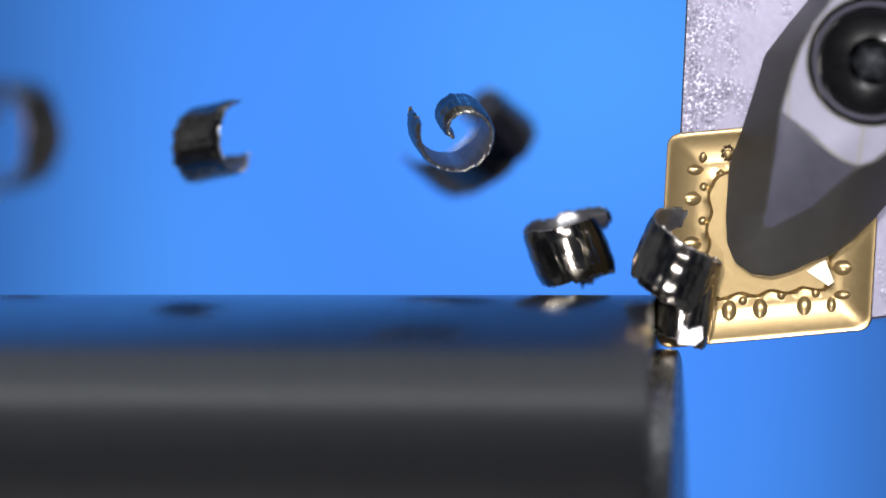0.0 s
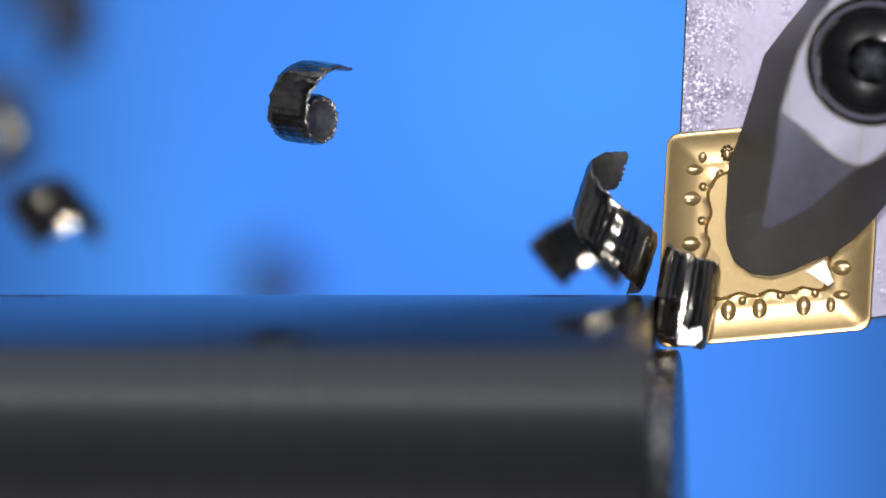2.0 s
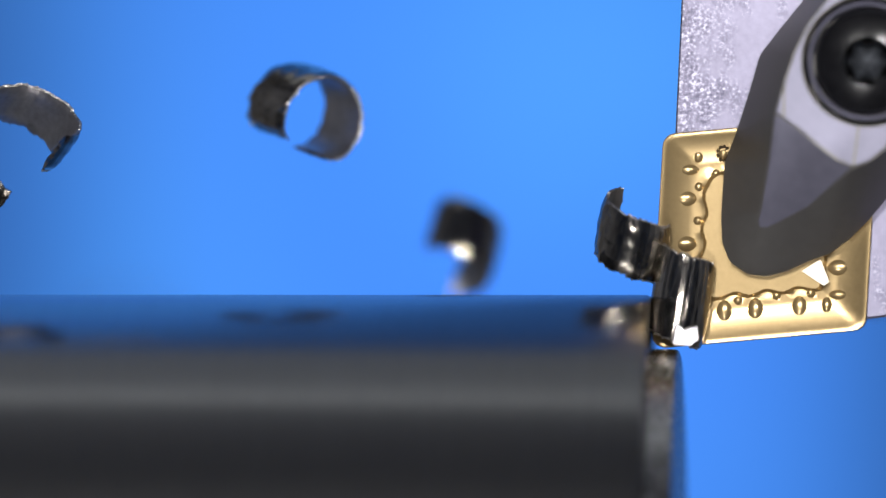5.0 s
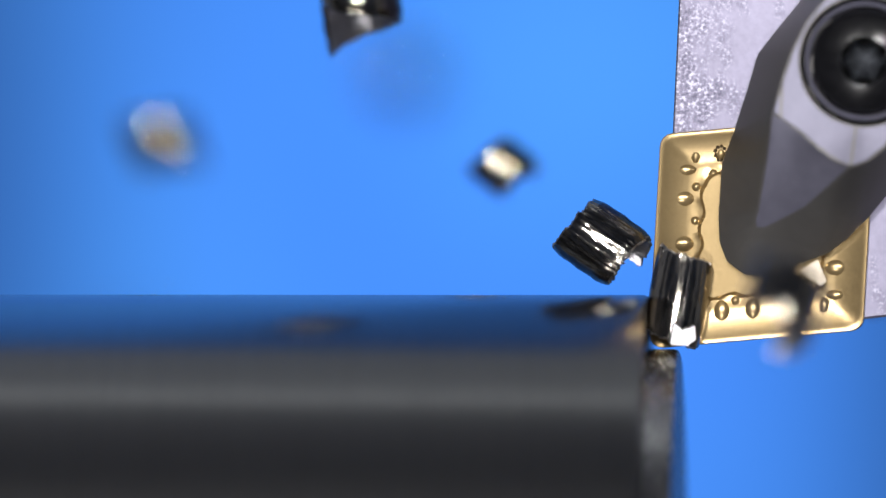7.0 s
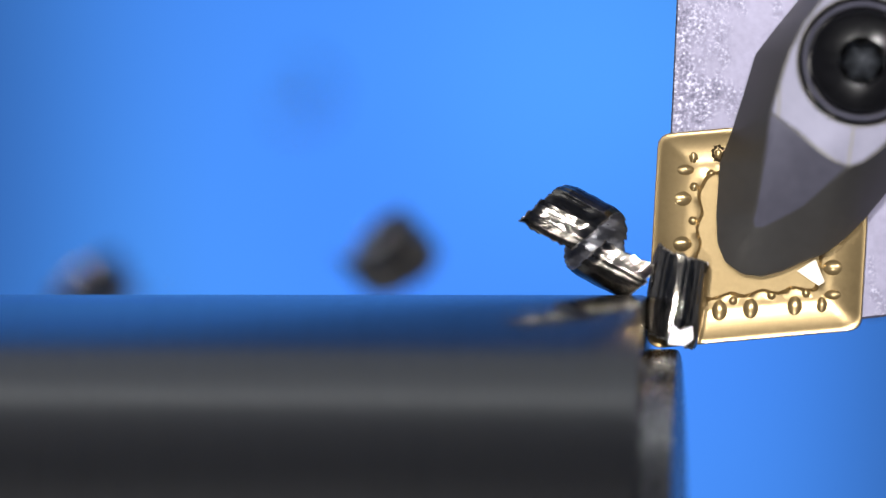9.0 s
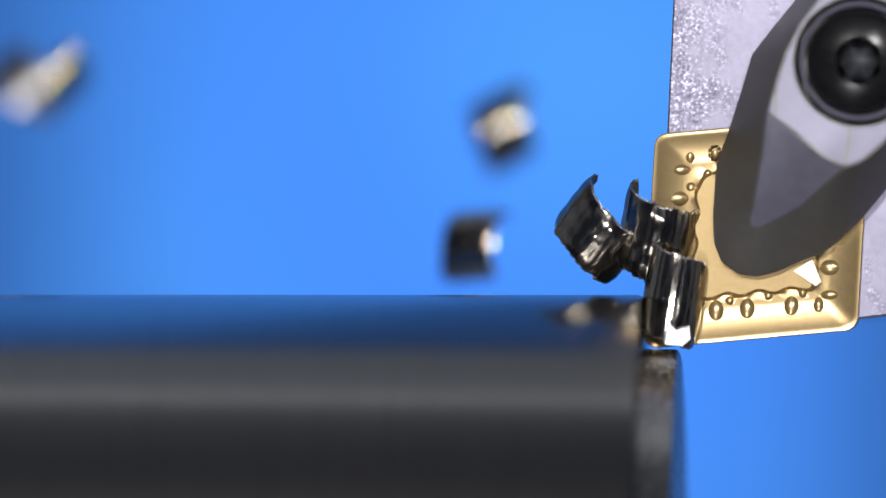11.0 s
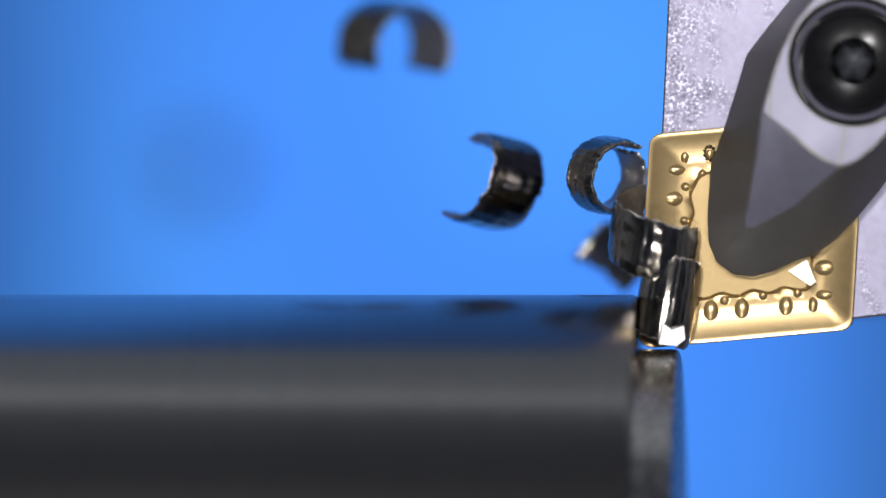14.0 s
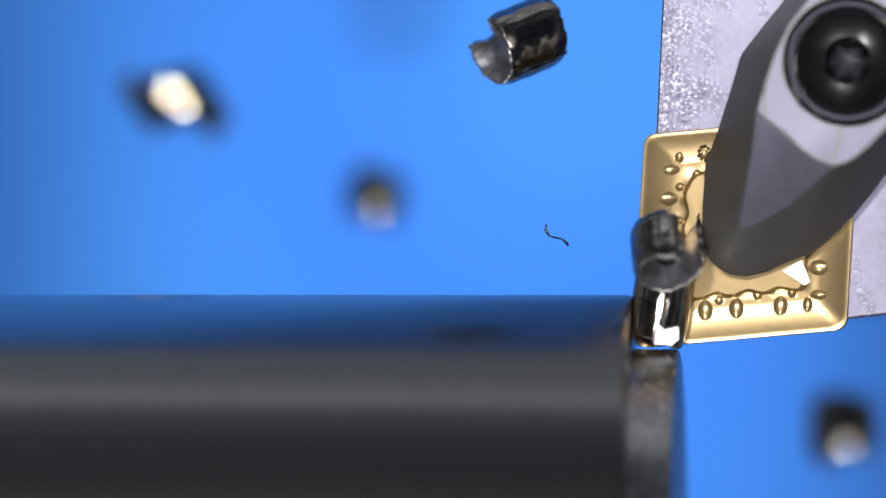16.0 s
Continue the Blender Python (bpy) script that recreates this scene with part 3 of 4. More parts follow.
# each chip: label, shape (curl radius, width, sweep, pitch in mm and degrees), and its flight
CHIPS = [
    (LABEL, dict(r=3.2, w=2.8, sweep=300, pitch=1.5), [(0, 18, 240, 38, (0.7, 0.7, 0.1), (0.7, -0.6, 0.2)), (0.5, 32, 262, 40, (0.7, 0.7, 0.1), (0.7, -0.6, 0)), (1.0, 48, 268, 42, (0.7, 0.7, 0.2), (0.7, -0.6, 0.3)),
        (1.5, 40, 262, 48, (0.7, 0.8, 0.2), (-0.6, -0.8, 0)), (2.0, 0, 235, 85), (2.5, -120, 230, 120)]),
    (LABEL, dict(r=2.0, w=3.3, sweep=240, pitch=2.4), [(0, 380, 250, 10, (0.8, -0.55, 0.15), (-0.5, -0.6, -0.55)), (0.2, 338, 258, 12, (1, -0.3, -0.3), (0.2, -0.9, 0.1)), (0.5, 295, 278, 14, (1, 0.1, 0.15), (0, -0.1, -1)),
        (0.7, 285, 295, 18, (1, 0.3, 0.3), (0, 0.7, -0.8)), (1.0, 255, 335, 24, (0.4, 0.7, 0.6), (-0.3, 0.1, 0.9)), (1.25, 225, 350, 26, (0.6, 0.2, -0.8), (-0.6, -0.8, 0.2)), (1.5, 200, 370, 28, (0.55, -0.8, -0.2), (0.8, 0, 0.5)),
        (1.8, 147, 400, 32, (0.7, 0.2, -0.5), (0.5, -0.7, 0.3)), (2.0, 100, 385, 38, (0.6, -0.2, -0.75), (0.5, -0.8, 0.3)), (2.5, 90, 365, 58, (0.4, 0.9, 0), (0.7, 0, 0.5)), (3.0, 125, 440, 85, (0.4, 0.9, 0.1), (-0.2, 0, 0.9)), (3.5, 180, 465, 115), (4.0, 205, 500, 140), (4.8, 240, 640, 280)]),
    (LONG, dict(r=1.5, w=2.8, sweep=430, pitch=1.3, grow=1.35), [(0, 815, 228, 0, (0.25, -0.88, -0.35), (0.87, 0.15, 0.5)), (0.5, 752, 222, 0, (0.3, -0.9, -0.1), (0.25, 0, 0.97)), (1.0, 685, 212, 0, (0.72, -0.65, -0.2), (-0.4, -0.35, 0.85)),
        (1.5, 640, 205, 0, (0.35, -0.9, -0.2), (-0.97, -0.2, -0.26)), (2.0, 538, 200, 0, (0.75, -0.6, -0.1), (0.42, 0.1, -0.9)), (2.5, 415, 185, 0, (0.35, -0.2, -0.9), (-0.6, -0.8, 0.05)), (3.0, 305, 212, 0, (-0.35, 0.12, -0.92), (-0.57, -0.8, 0.1)),
        (3.25, 255, 205, 0, (0.4, 0.1, -0.8), (-0.4, -0.8, -0.3)), (3.5, 225, 208, 0, (0.97, 0.0, 0.25), (0.1, -0.82, -0.57)), (4.0, 78, 268, 0, (0.35, 0.85, 0.2), (0.17, -0.2, -0.98)), (4.3, 10, 275, 0, (0.8, 0.5, 0.3), (0.3, 0, 0.9)), (4.8, -150, 300, 0)]),
    (LONG, dict(r=3.2, w=3.2, sweep=260, pitch=3.4), [(0, 835, 255, 22, (0.55, 0.4, -0.5), (0.7, -0.7, 0.15)), (0.3, 790, 150, 22, (0.2, 0.5, 0.8), (-0.6, -0.8, 0)), (0.5, 748, 172, 22, (0.4, -0.85, -0.3), (-0.9, 0, 0.3)), (0.8, 620, 130, 30), (1.0, 548, 95, 40, (0.95, 0, -0.25), (0, -1, 0.15)),
        (1.25, 455, 80, 48, (0.3, 0, 0.9), (0.3, -0.9, 0.2)), (1.5, 402, 85, 55, (0.4, 0.4, 0.8), (0.6, -0.8, 0.2)), (2.0, 100, 40, 90), (2.4, -160, 0, 110)]),
    (LABEL, dict(r=2.05, w=3.1, sweep=440, pitch=1.5, grow=0.75, tail=0.75), [(0, 1010, 440, 4, (-0.35, -0.12, 0.93), (-0.2, -0.97, -0.1)), (0.2, 948, 402, 10, (-0.3, 0.1, 0.9), (0.1, -1, 0)), (0.5, 880, 445, 20, (-0.35, 0.35, 0.85), (0.3, -0.9, -0.2)), (1.0, 765, 465, 44, (-0.5, 0.35, 0.7), (0.3, -0.9, -0.3)),
        (1.5, 660, 480, 85), (2.0, 480, 505, 140), (2.6, 400, 660, 180)]),
    (LONG, dict(r=2.2, w=3.3, sweep=330, pitch=2.4), [(0.0, 1198, 470, -2, (0.38, -0.2, 0.92), (0.05, -1, 0)), (0.3, 1165, 440, -2, UP, (0.2, -1, 0)), (0.5, 1172, 420, -2, UP, FRONT), (0.9, 1112, 395, -2, UP, (-0.8, -0.6, 0)), (1.0, 1092, 412, 0, (0.6, -0.3, 0.9), (-0.4, -0.5, -0.6)),
        (1.1, 1060, 432, 4, (0.5, 0.9, 0.2), (0, 0, -1)), (1.25, 1050, 460, 12), (1.5, 1048, 520, 25), (1.9, 1030, 640, 40)]),
    (LABEL, dict(r=1.9, w=3.2, sweep=250, pitch=2.0), [(1.0, 1195, 510, -1, UP, (0.6, -0.8, 0)), (1.3, 1165, 450, -1, UP, (0.2, -1, 0)), (1.5, 1132, 425, -1, (0.35, -0.35, 0.9), FRONT), (1.7, 1098, 420, 0, (0.7, -0.5, 0.5), (-0.4, -0.8, 0)), (1.8, 1055, 435, 6), (2.0, 1025, 455, 18, (0.6, -0.3, -0.7), (-0.4, 0, 0.9)), (2.1, 995, 442, 24),
        (2.3, 975, 455, 34), (2.5, 922, 485, 45), (2.7, 890, 483, 55), (3.0, 780, 515, 80), (3.5, 740, 650, 110)]),
    (LONG, dict(r=2.4, w=3.2, sweep=290, pitch=6.3, grow=0.4, tail=0.4), [(1.6, 1195, 510, -1, UP, (0.6, -0.8, 0)), (2.0, 1095, 395, -1, (0.3, -0.2, 0.9), (-0.2, -1, 0)), (2.2, 1080, 390, -1, (0.4, 0, 0.9), (-0.5, -0.9, 0)), (2.5, 1040, 352, 0, (0.12, 0.1, 0.98), (-0.6, 0.8, 0)), (2.6, 960, 335, 2, (0.2, 0.3, 0.9), (0.3, 0.8, 0)), (2.7, 925, 310, 3, (0.3, -0.4, 0.8), (-0.2, 0.2, -0.8)),
        (2.8, 870, 268, 3, (0.7, 0.3, 0.6), (0.6, 0.3, -0.7)), (2.9, 828, 252, 3, (0.8, 0.2, 0.5), (-0.5, 0.7, 0.5)), (3.0, 748, 190, 3, (0.74, -0.6, -0.28), (0.05, -0.4, 0.9)), (3.1, 717, 137, 5, (0.8, -0.2, -0.5), (0.2, -0.9, 0.3)), (3.2, 622, 95, 6), (3.3, 580, 90, 8, (0.4, 0.9, 0.2), (0.9, 0, -0.3)),
        (3.4, 465, 25, 10), (3.5, 435, -30, 10, (0.2, 0.95, 0.3), (0, 0.1, -1)), (3.7, 200, -90, 12)]),
    (LABEL, dict(r=2.6, w=3.3, sweep=220, pitch=1.6), [(2.3, 1190, 510, -1, UP, (0.6, -0.8, 0)), (2.5, 1150, 440, -1, UP, (0.2, -1, 0)), (2.7, 1095, 440, 0, (0.6, -0.4, 0.7), FRONT), (2.8, 1005, 420, 3, (0.9, -0.2, -0.3), (0, -1, 0)), (2.9, 960, 405, 6, (0.9, -0.2, -0.3), (0.2, -0.9, 0.4)), (3.0, 915, 440, 12, (0.65, -0.6, -0.35), (-0.1, -0.35, 0.9)),
        (3.1, 908, 440, 18, (0.4, -0.6, -0.6), (-0.1, -0.5, 0.8)), (3.2, 878, 435, 24, (0.2, 0.2, 1), (-0.2, -0.9, 0)), (3.5, 785, 445, 30, (0.3, 0.5, 0.9), (0.6, 0.7, 0)), (3.8, 667, 475, 50), (4.0, 625, 490, 62), (4.2, 598, 505, 75), (4.7, 560, 660, 100)]),
    (LONG, dict(r=2.9, w=3.1, sweep=320, pitch=4.6, grow=-0.45), [(2.8, 1195, 510, -1, UP, (0.6, -0.8, 0)), (3.0, 1150, 505, -1, (0.1, -0.2, 1), (0.2, -1, 0)), (3.3, 1085, 420, -1, (0.35, -0.2, 0.9), FRONT), (3.5, 1085, 395, -1, (0.3, 0.15, 0.92), (-0.55, -0.8, 0)), (3.6, 1042, 345, -1, (0.6, 0.7, 0.4), (-0.8, 0, -0.4)), (3.7, 1010, 342, 0, (0.3, 0.95, 0.1), (-0.5, 0, -0.8)),
        (3.8, 885, 310, 0), (3.9, 807, 275, 0, (0.2, -0.1, 1), (0.8, 0.6, 0)), (4.0, 735, 228, 0, (0.68, 0.52, 0.52), (0.65, -0.76, 0)), (4.1, 693, 215, 0, (0.3, 0.3, 0.9), (0.9, 0.2, 0)), (4.2, 583, 215, 0, (0.6, 0.8, 0.1), (0, 0, 1)), (5.2, -150, 260, 0)]),
    (LABEL, dict(r=2.0, w=3.2, sweep=260, pitch=1.5), [(3.4, 1190, 480, -1, UP, (0.6, -0.8, 0)), (3.6, 1075, 315, 0, UP, FRONT), (3.7, 1000, 250, 2), (3.8, 950, 190, 4, (0.6, 0.7, 0.3), (0.7, 0, 0.5)), (3.9, 925, 140, 6, (0.5, 0.3, 0.8), (0.6, 0.6, 0)), (4.0, 850, 25, 8, (0.5, -0.3, 0.8), (0.2, 0.9, 0.3)), (4.1, 810, -20, 10), (4.3, 720, -160, 12)]),
    (LONG, dict(r=2.3, w=3.3, sweep=320, pitch=2.6), [(3.6, 1195, 500, -1, UP, (0.6, -0.8, 0)), (3.8, 1130, 450, -1, UP, FRONT), (4.0, 1105, 405, -1, (0.15, -0.2, 1), (-0.5, -0.9, 0)), (4.2, 1085, 405, 0, (0.7, 0.5, 0.4), (-0.6, -0.6, 0.3)), (4.4, 1000, 340, 2), (4.8, 700, 240, 6), (5.3, 300, 120, 12), (5.7, -100, 20, 16)]),
    (LABEL, dict(r=1.9, w=3.2, sweep=250, pitch=2.0), [(4.5, 1195, 500, -1, UP, (0.6, -0.8, 0)), (5.0, 1120, 420, -1, UP, FRONT), (5.3, 980, 380, 15), (6.0, 690, 290, 45), (6.3, 570, 250, 55, (0.6, 0, -0.8), (-0.3, -0.8, 0.5)), (6.5, 442, 250, 75, (0.5, 0.8, 0.2), (0, 0.2, 1)), (6.7, 375, 240, 85), (7.0, 290, 252, 75, (0.3, 0, -0.9), (0, -0.95, 0.2)), (7.5, 105, 170, 190, (0.2, 0.6, 0.8), (-0.7, 0.6, 0)), (8.2, -160, 120, 250)]),
    (LABEL, dict(r=2.0, w=3.0, sweep=280, pitch=2.0), [(5.0, 1195, 500, -1, UP, (0.6, -0.8, 0)), (5.4, 1120, 420, -1, UP, FRONT), (5.7, 980, 300, 20), (6.3, 757, 165, 75), (6.5, 730, 145, 110), (7.0, 712, 130, 170), (7.5, 660, 80, 230), (8.2, 560, -150, 280)]),
    (LONG, dict(r=2.1, w=3.3, sweep=480, pitch=4.0, grow=-0.2), [(5.3, 1195, 500, -1, UP, (0.6, -0.8, 0)), (6.0, 1100, 410, -1, UP, FRONT), (6.2, 1040, 320, 0, (0.5, 0.8, 0.3), (0, 0, 1)), (6.3, 990, 265, 0, (0.2, 1, 0.1), (0.2, 0, 1)), (6.4, 905, 205, 3, (0.8, 0.4, 0.4), (0, 0.6, -0.8)), (6.5, 888, 198, 6, (0.95, 0, 0.3), (0, 0.95, 0.25)),
        (6.6, 800, 155, 8, (0.8, 0.1, 0.6), (0, 0.8, -0.5)), (6.7, 757, 150, 8, (0.6, 0.3, 0.7), (0, 0.4, -0.9)), (6.8, 687, 115, 9), (6.9, 655, 80, 10), (7.0, 632, -30, 10, (-0.15, -0.2, 1), (0.2, -1, 0)), (7.1, 590, -30, 12), (7.3, 480, -150, 14)]),
    (LABEL, dict(r=1.9, w=3.2, sweep=260, pitch=1.8), [(6.1, 1190, 510, -1, UP, (0.6, -0.8, 0)), (6.4, 1185, 440, -2, (0.4, -0.3, 1), (0.2, -1, 0)), (6.5, 1190, 405, -4, (0.5, -0.3, 0.9), FRONT), (6.6, 1235, 455, -10), (6.8, 1313, 470, -20, (0.8, 0, -0.5), (0, -1, 0)), (6.9, 1340, 505, -28), (7.0, 1385, 538, -36, (0.25, 0.4, 0.85), (0.6, -0.6, 0)), (7.2, 1463, 555, -42), (7.4, 1515, 615, -42), (7.5, 1553, 640, -42, (0, 0.45, 0.9), (0.8, -0.5, 0)), (7.7, 1640, 690, -45)]),
    (SHORT, dict(r=1.5, w=2.5, sweep=220, pitch=1.2), [(6.4, 1190, 500, -1, UP, (0.6, -0.8, 0)), (6.6, 1110, 470, 0, UP, FRONT), (6.7, 1075, 440, 4, (0.3, 1, 0), (-0.8, 0, 0.4)), (6.8, 990, 384, 12, (0.8, 0, -0.5), (0, -1, 0.3)), (6.9, 957, 343, 20), (7.0, 890, 300, 30, (0.75, 0, -0.6), (0.3, -0.7, 0.5)), (7.2, 808, 232, 50), (7.3, 735, 190, 65), (7.4, 665, 135, 80), (7.5, 650, 130, 80), (8.0, 600, 130, 95), (8.5, 572, 140, 105), (9.0, 530, 165, 125), (9.5, 480, 175, 220), (11.0, 150, -150, 300)]),
    (LABEL, dict(r=1.75, w=3.6, sweep=340, pitch=1.0), [(6.6, 1195, 500, -1, UP, (0.6, -0.8, 0)), (6.8, 1150, 450, -1, UP, FRONT), (7.0, 1065, 430, 0, (0.8, -0.1, -0.55), (0.2, -1, 0)), (7.1, 1002, 392, 3, (0.9, -0.2, 0.3), (0, -1, 0)), (7.2, 909, 351, 5, (0.3, 0.3, 1), (-0.5, -0.8, 0)), (7.3, 877, 323, 7, (0.3, 0.9, 0), (-0.3, 0, 0.9)), (7.4, 764, 262, 9), (7.5, 738, 237, 12, (-0.96, 0.15, -0.02), (0, -0.97, -0.1)), (7.6, 638, 178, 16),
        (7.7, 594, 182, 20, (0.2, 0.3, 1), (0.6, 0.6, 0)), (7.8, 521, 100, 24), (7.9, 469, 80, 27), (8.0, 368, 62, 30, (0.85, 0, 0.4), (-0.3, -0.9, 0.4)), (8.2, 250, 15, 34), (8.5, 60, -130, 40)]),
    (LONG, dict(r=2.5, w=3.2, sweep=300, pitch=2.2), [(7.0, 1195, 500, -1, UP, (0.6, -0.8, 0)), (7.3, 1135, 425, -1, UP, (0, -1, 0)), (7.5, 1105, 395, -1, (0.3, -0.3, 0.9), (-0.5, -0.9, 0)), (7.6, 1018, 400, 1, (0.5, 0.6, 0.3), (0.6, -0.5, 0)), (7.7, 957, 404, 4, (0.2, 1, 0), (0, 0, -1)), (7.8, 877, 428, 10, (0.6, 0.8, -0.1), (0, 0, 1)), (7.9, 832, 424, 16, (0.5, 0.8, 0.3), (0.5, 0, 0.8)),
        (8.0, 742, 440, 24, (0.35, 0.6, 0.6), (0.9, 0, 0.4)), (8.2, 614, 460, 38), (8.4, 493, 477, 55), (8.5, 450, 495, 48, (0.4, 0.9, -0.1), (-0.2, -0.1, 0.9)), (8.8, 308, 502, 65), (9.0, 165, 525, 65), (9.6, -100, 660, 80)]),
    (LONG, dict(r=2.5, w=3.3, sweep=310, pitch=3.2), [(7.6, 1195, 500, -1, UP, (0.6, -0.8, 0)), (7.8, 1150, 430, -1, UP, FRONT), (8.0, 1115, 450, -1, (0.1, -0.2, 1), (-0.6, -0.8, 0)), (8.2, 1085, 440, -1, UP, (-0.9, -0.4, 0)), (8.4, 1006, 436, 0, (0.2, 1, 0.1), (-0.8, 0, 0.2)), (8.5, 962, 435, 5, (0.9, 0.1, -0.35), (0.2, -0.6, -0.6)), (8.6, 888, 425, 12, (0.7, 0.5, 0.4), (-0.7, 0, 0.5)), (8.8, 794, 452, 30, (0.9, 0, -0.3), (0, -0.9, 0.4)),
        (9.0, 688, 455, 44, (0.5, 0.5, -0.6), (0, -0.5, 0.8)), (9.2, 590, 485, 60), (9.7, 400, 650, 90)]),
    (LONG, dict(r=2.0, w=3.3, sweep=400, pitch=4.6), [(8.2, 1195, 500, -1, UP, (0.6, -0.8, 0)), (8.5, 1135, 440, -1, UP, (0, -1, 0)), (8.8, 1090, 430, -1, UP, FRONT), (9.0, 1050, 425, 0, (0.85, 0, -0.45), (0, 0.95, 0.2)), (9.2, 990, 370, 3, (0.9, 0, -0.2), (0, 0.9, 0.4)), (9.6, 760, 240, 8), (10.2, 380, 110, 15), (10.8, -80, 0, 20)]),
    (LABEL, dict(r=2.0, w=3.2, sweep=260, pitch=2.0), [(9.2, 1195, 500, -1, UP, (0.6, -0.8, 0)), (10.2, 1110, 420, -1, UP, FRONT), (10.6, 980, 300, 25), (11.3, 687, 168, 60, (0.9, 0, 0.3), (0, -0.9, 0.4)), (11.4, 593, 140, 65), (11.5, 578, 125, 75, (0.5, 0.2, 0.7), (-0.5, -0.8, 0.3)), (11.8, 486, 80, 82), (12.0, 430, 60, 90, (0.2, 0, 1), (0, -0.9, 0.4)), (12.5, 290, 40, 140), (13.0, 140, 10, 180), (13.6, -150, -60, 220)]),
    (LABEL, dict(r=1.9, w=3.0, sweep=240, pitch=1.8), [(9.6, 1195, 500, -1, UP, (0.6, -0.8, 0)), (10.6, 1110, 420, -1, UP, FRONT), (10.8, 980, 430, 20), (11.3, 603, 442, 45, (0.6, 0, -0.8), (-0.3, -0.9, 0.2)), (11.5, 470, 455, 50, (0.5, 0.7, 0.4), (0.3, 0.2, -0.9)), (11.8, 241, 466, 65), (12.0, 145, 480, 75), (12.5, -60, 500, 90), (12.7, -200, 520, 95)]),
    (LABEL, dict(r=2.2, w=3.2, sweep=260, pitch=2.0), [(10.2, 1195, 500, -1, UP, (0.6, -0.8, 0)), (10.9, 1110, 420, -1, UP, FRONT), (11.1, 1010, 400, 2), (11.3, 905, 368, 6, (0.6, 0.7, 0.2), (0, 0, -1)), (11.4, 750, 358, 8, (0.3, 0.9, 0.2), (0.5, 0, 0.8)), (11.5, 672, 325, 10, (0.88, 0.1, -0.4), (0.1, -0.95, 0.25)), (11.6, 576, 291, 12, (0.7, -0.2, 0.6), (0, -0.9, 0.3)), (11.7, 506, 275, 14, (0.7, 0.5, -0.3), (0.2, -0.2, 1)),
        (11.8, 375, 241, 16, (0.2, 1, 0), (-0.4, 0, -0.9)), (11.9, 301, 214, 18), (12.0, 190, 218, 20, (0.6, 0.75, -0.1), (0, 0.1, -1)), (12.1, 130, 214, 22, (0.2, 0, 1), (0, -1, 0)), (12.3, -80, 200, 24), (12.5, -250, 190, 25)]),
    (LABEL, dict(r=1.9, w=4.3, sweep=250, pitch=1.8), [(10.8, 1195, 500, -1, UP, (0.6, -0.8, 0)), (11.1, 1100, 400, 5, UP, FRONT), (11.3, 960, 330, 25), (11.5, 902, 335, 32, (0.95, 0.17, 0.3), (0, -1, 0.1)), (11.7, 834, 300, 45), (12.0, 765, 270, 75), (12.3, 690, 240, 95), (12.5, 655, 235, 110), (13.0, 545, 215, 120), (13.5, 468, 232, 190), (14.0, 350, 310, 220), (14.5, 220, 220, 260), (15.3, -150, 150, 300)]),
    (LONG, dict(r=2.0, w=3.6, sweep=340, pitch=4.6), [(11.0, 1195, 500, -1, UP, (0.6, -0.8, 0)), (11.4, 1080, 400, 0, (0.5, -0.4, 0.6), FRONT), (11.5, 1040, 370, 3, (0.5, 0.8, 0.1), (-0.3, -0.2, 0.9)), (11.6, 968, 325, 10, (0.95, 0, -0.2), (0, -0.9, 0.3)), (11.7, 941, 290, 16), (11.8, 871, 258, 22, (0.95, -0.2, -0.1), (0, -0.9, 0.3)), (11.9, 844, 241, 28, (0.5, 0.8, 0), (0, 0, 1)), (12.0, 825, 188, 33, (0.98, 0.1, 0.05), (0, -0.85, 0.5)), (12.1, 784, 198, 36),
        (12.2, 724, 140, 40, (0.95, 0.2, 0.2), (0, -0.9, 0.3)), (12.3, 704, 104, 45, (0.4, 0.8, 0.3), (0, 0, 1)), (12.4, 660, 77, 50), (12.5, 640, 52, 55, (0.3, -0.1, -0.9), (0, -0.9, 0.4)), (12.7, 570, 10, 60), (13.1, 420, -160, 70)]),
    (LABEL, dict(r=2.8, w=3.3, sweep=220, pitch=1.8), [(11.2, 1195, 500, -1, UP, (0.6, -0.8, 0)), (11.5, 1100, 420, -1, (0.2, -0.2, 1), FRONT), (11.8, 1000, 440, 8), (12.0, 892, 462, 24, (0.3, -0.8, -0.5), (0, -0.4, 0.9)), (12.1, 851, 466, 32, (0.3, 0.9, 0.2), (0.2, 0, 1)), (12.2, 707, 470, 48), (12.3, 653, 489, 55), (12.5, 512, 490, 62, (0.9, 0, 0.2), (0, -0.8, 0.6)), (12.8, 330, 520, 75), (13.1, 200, 650, 90)]),
    (LABEL, dict(r=1.9, w=3.2, sweep=250, pitch=1.8), [(11.5, 1195, 500, -1, UP, (0.6, -0.8, 0)), (11.7, 1150, 400, 4, UP, FRONT), (11.9, 1112, 281, 20), (12.0, 1112, 225, 32, (0.7, 0, 0.65), (-0.3, -0.9, 0.3)), (12.2, 1125, 130, 42), (12.4, 1139, 60, 48), (12.5, 1148, 35, 50, (0.4, 0.2, 0.8), (-0.3, -0.9, 0)), (12.7, 1130, -60, 55), (12.9, 1120, -180, 60)]),
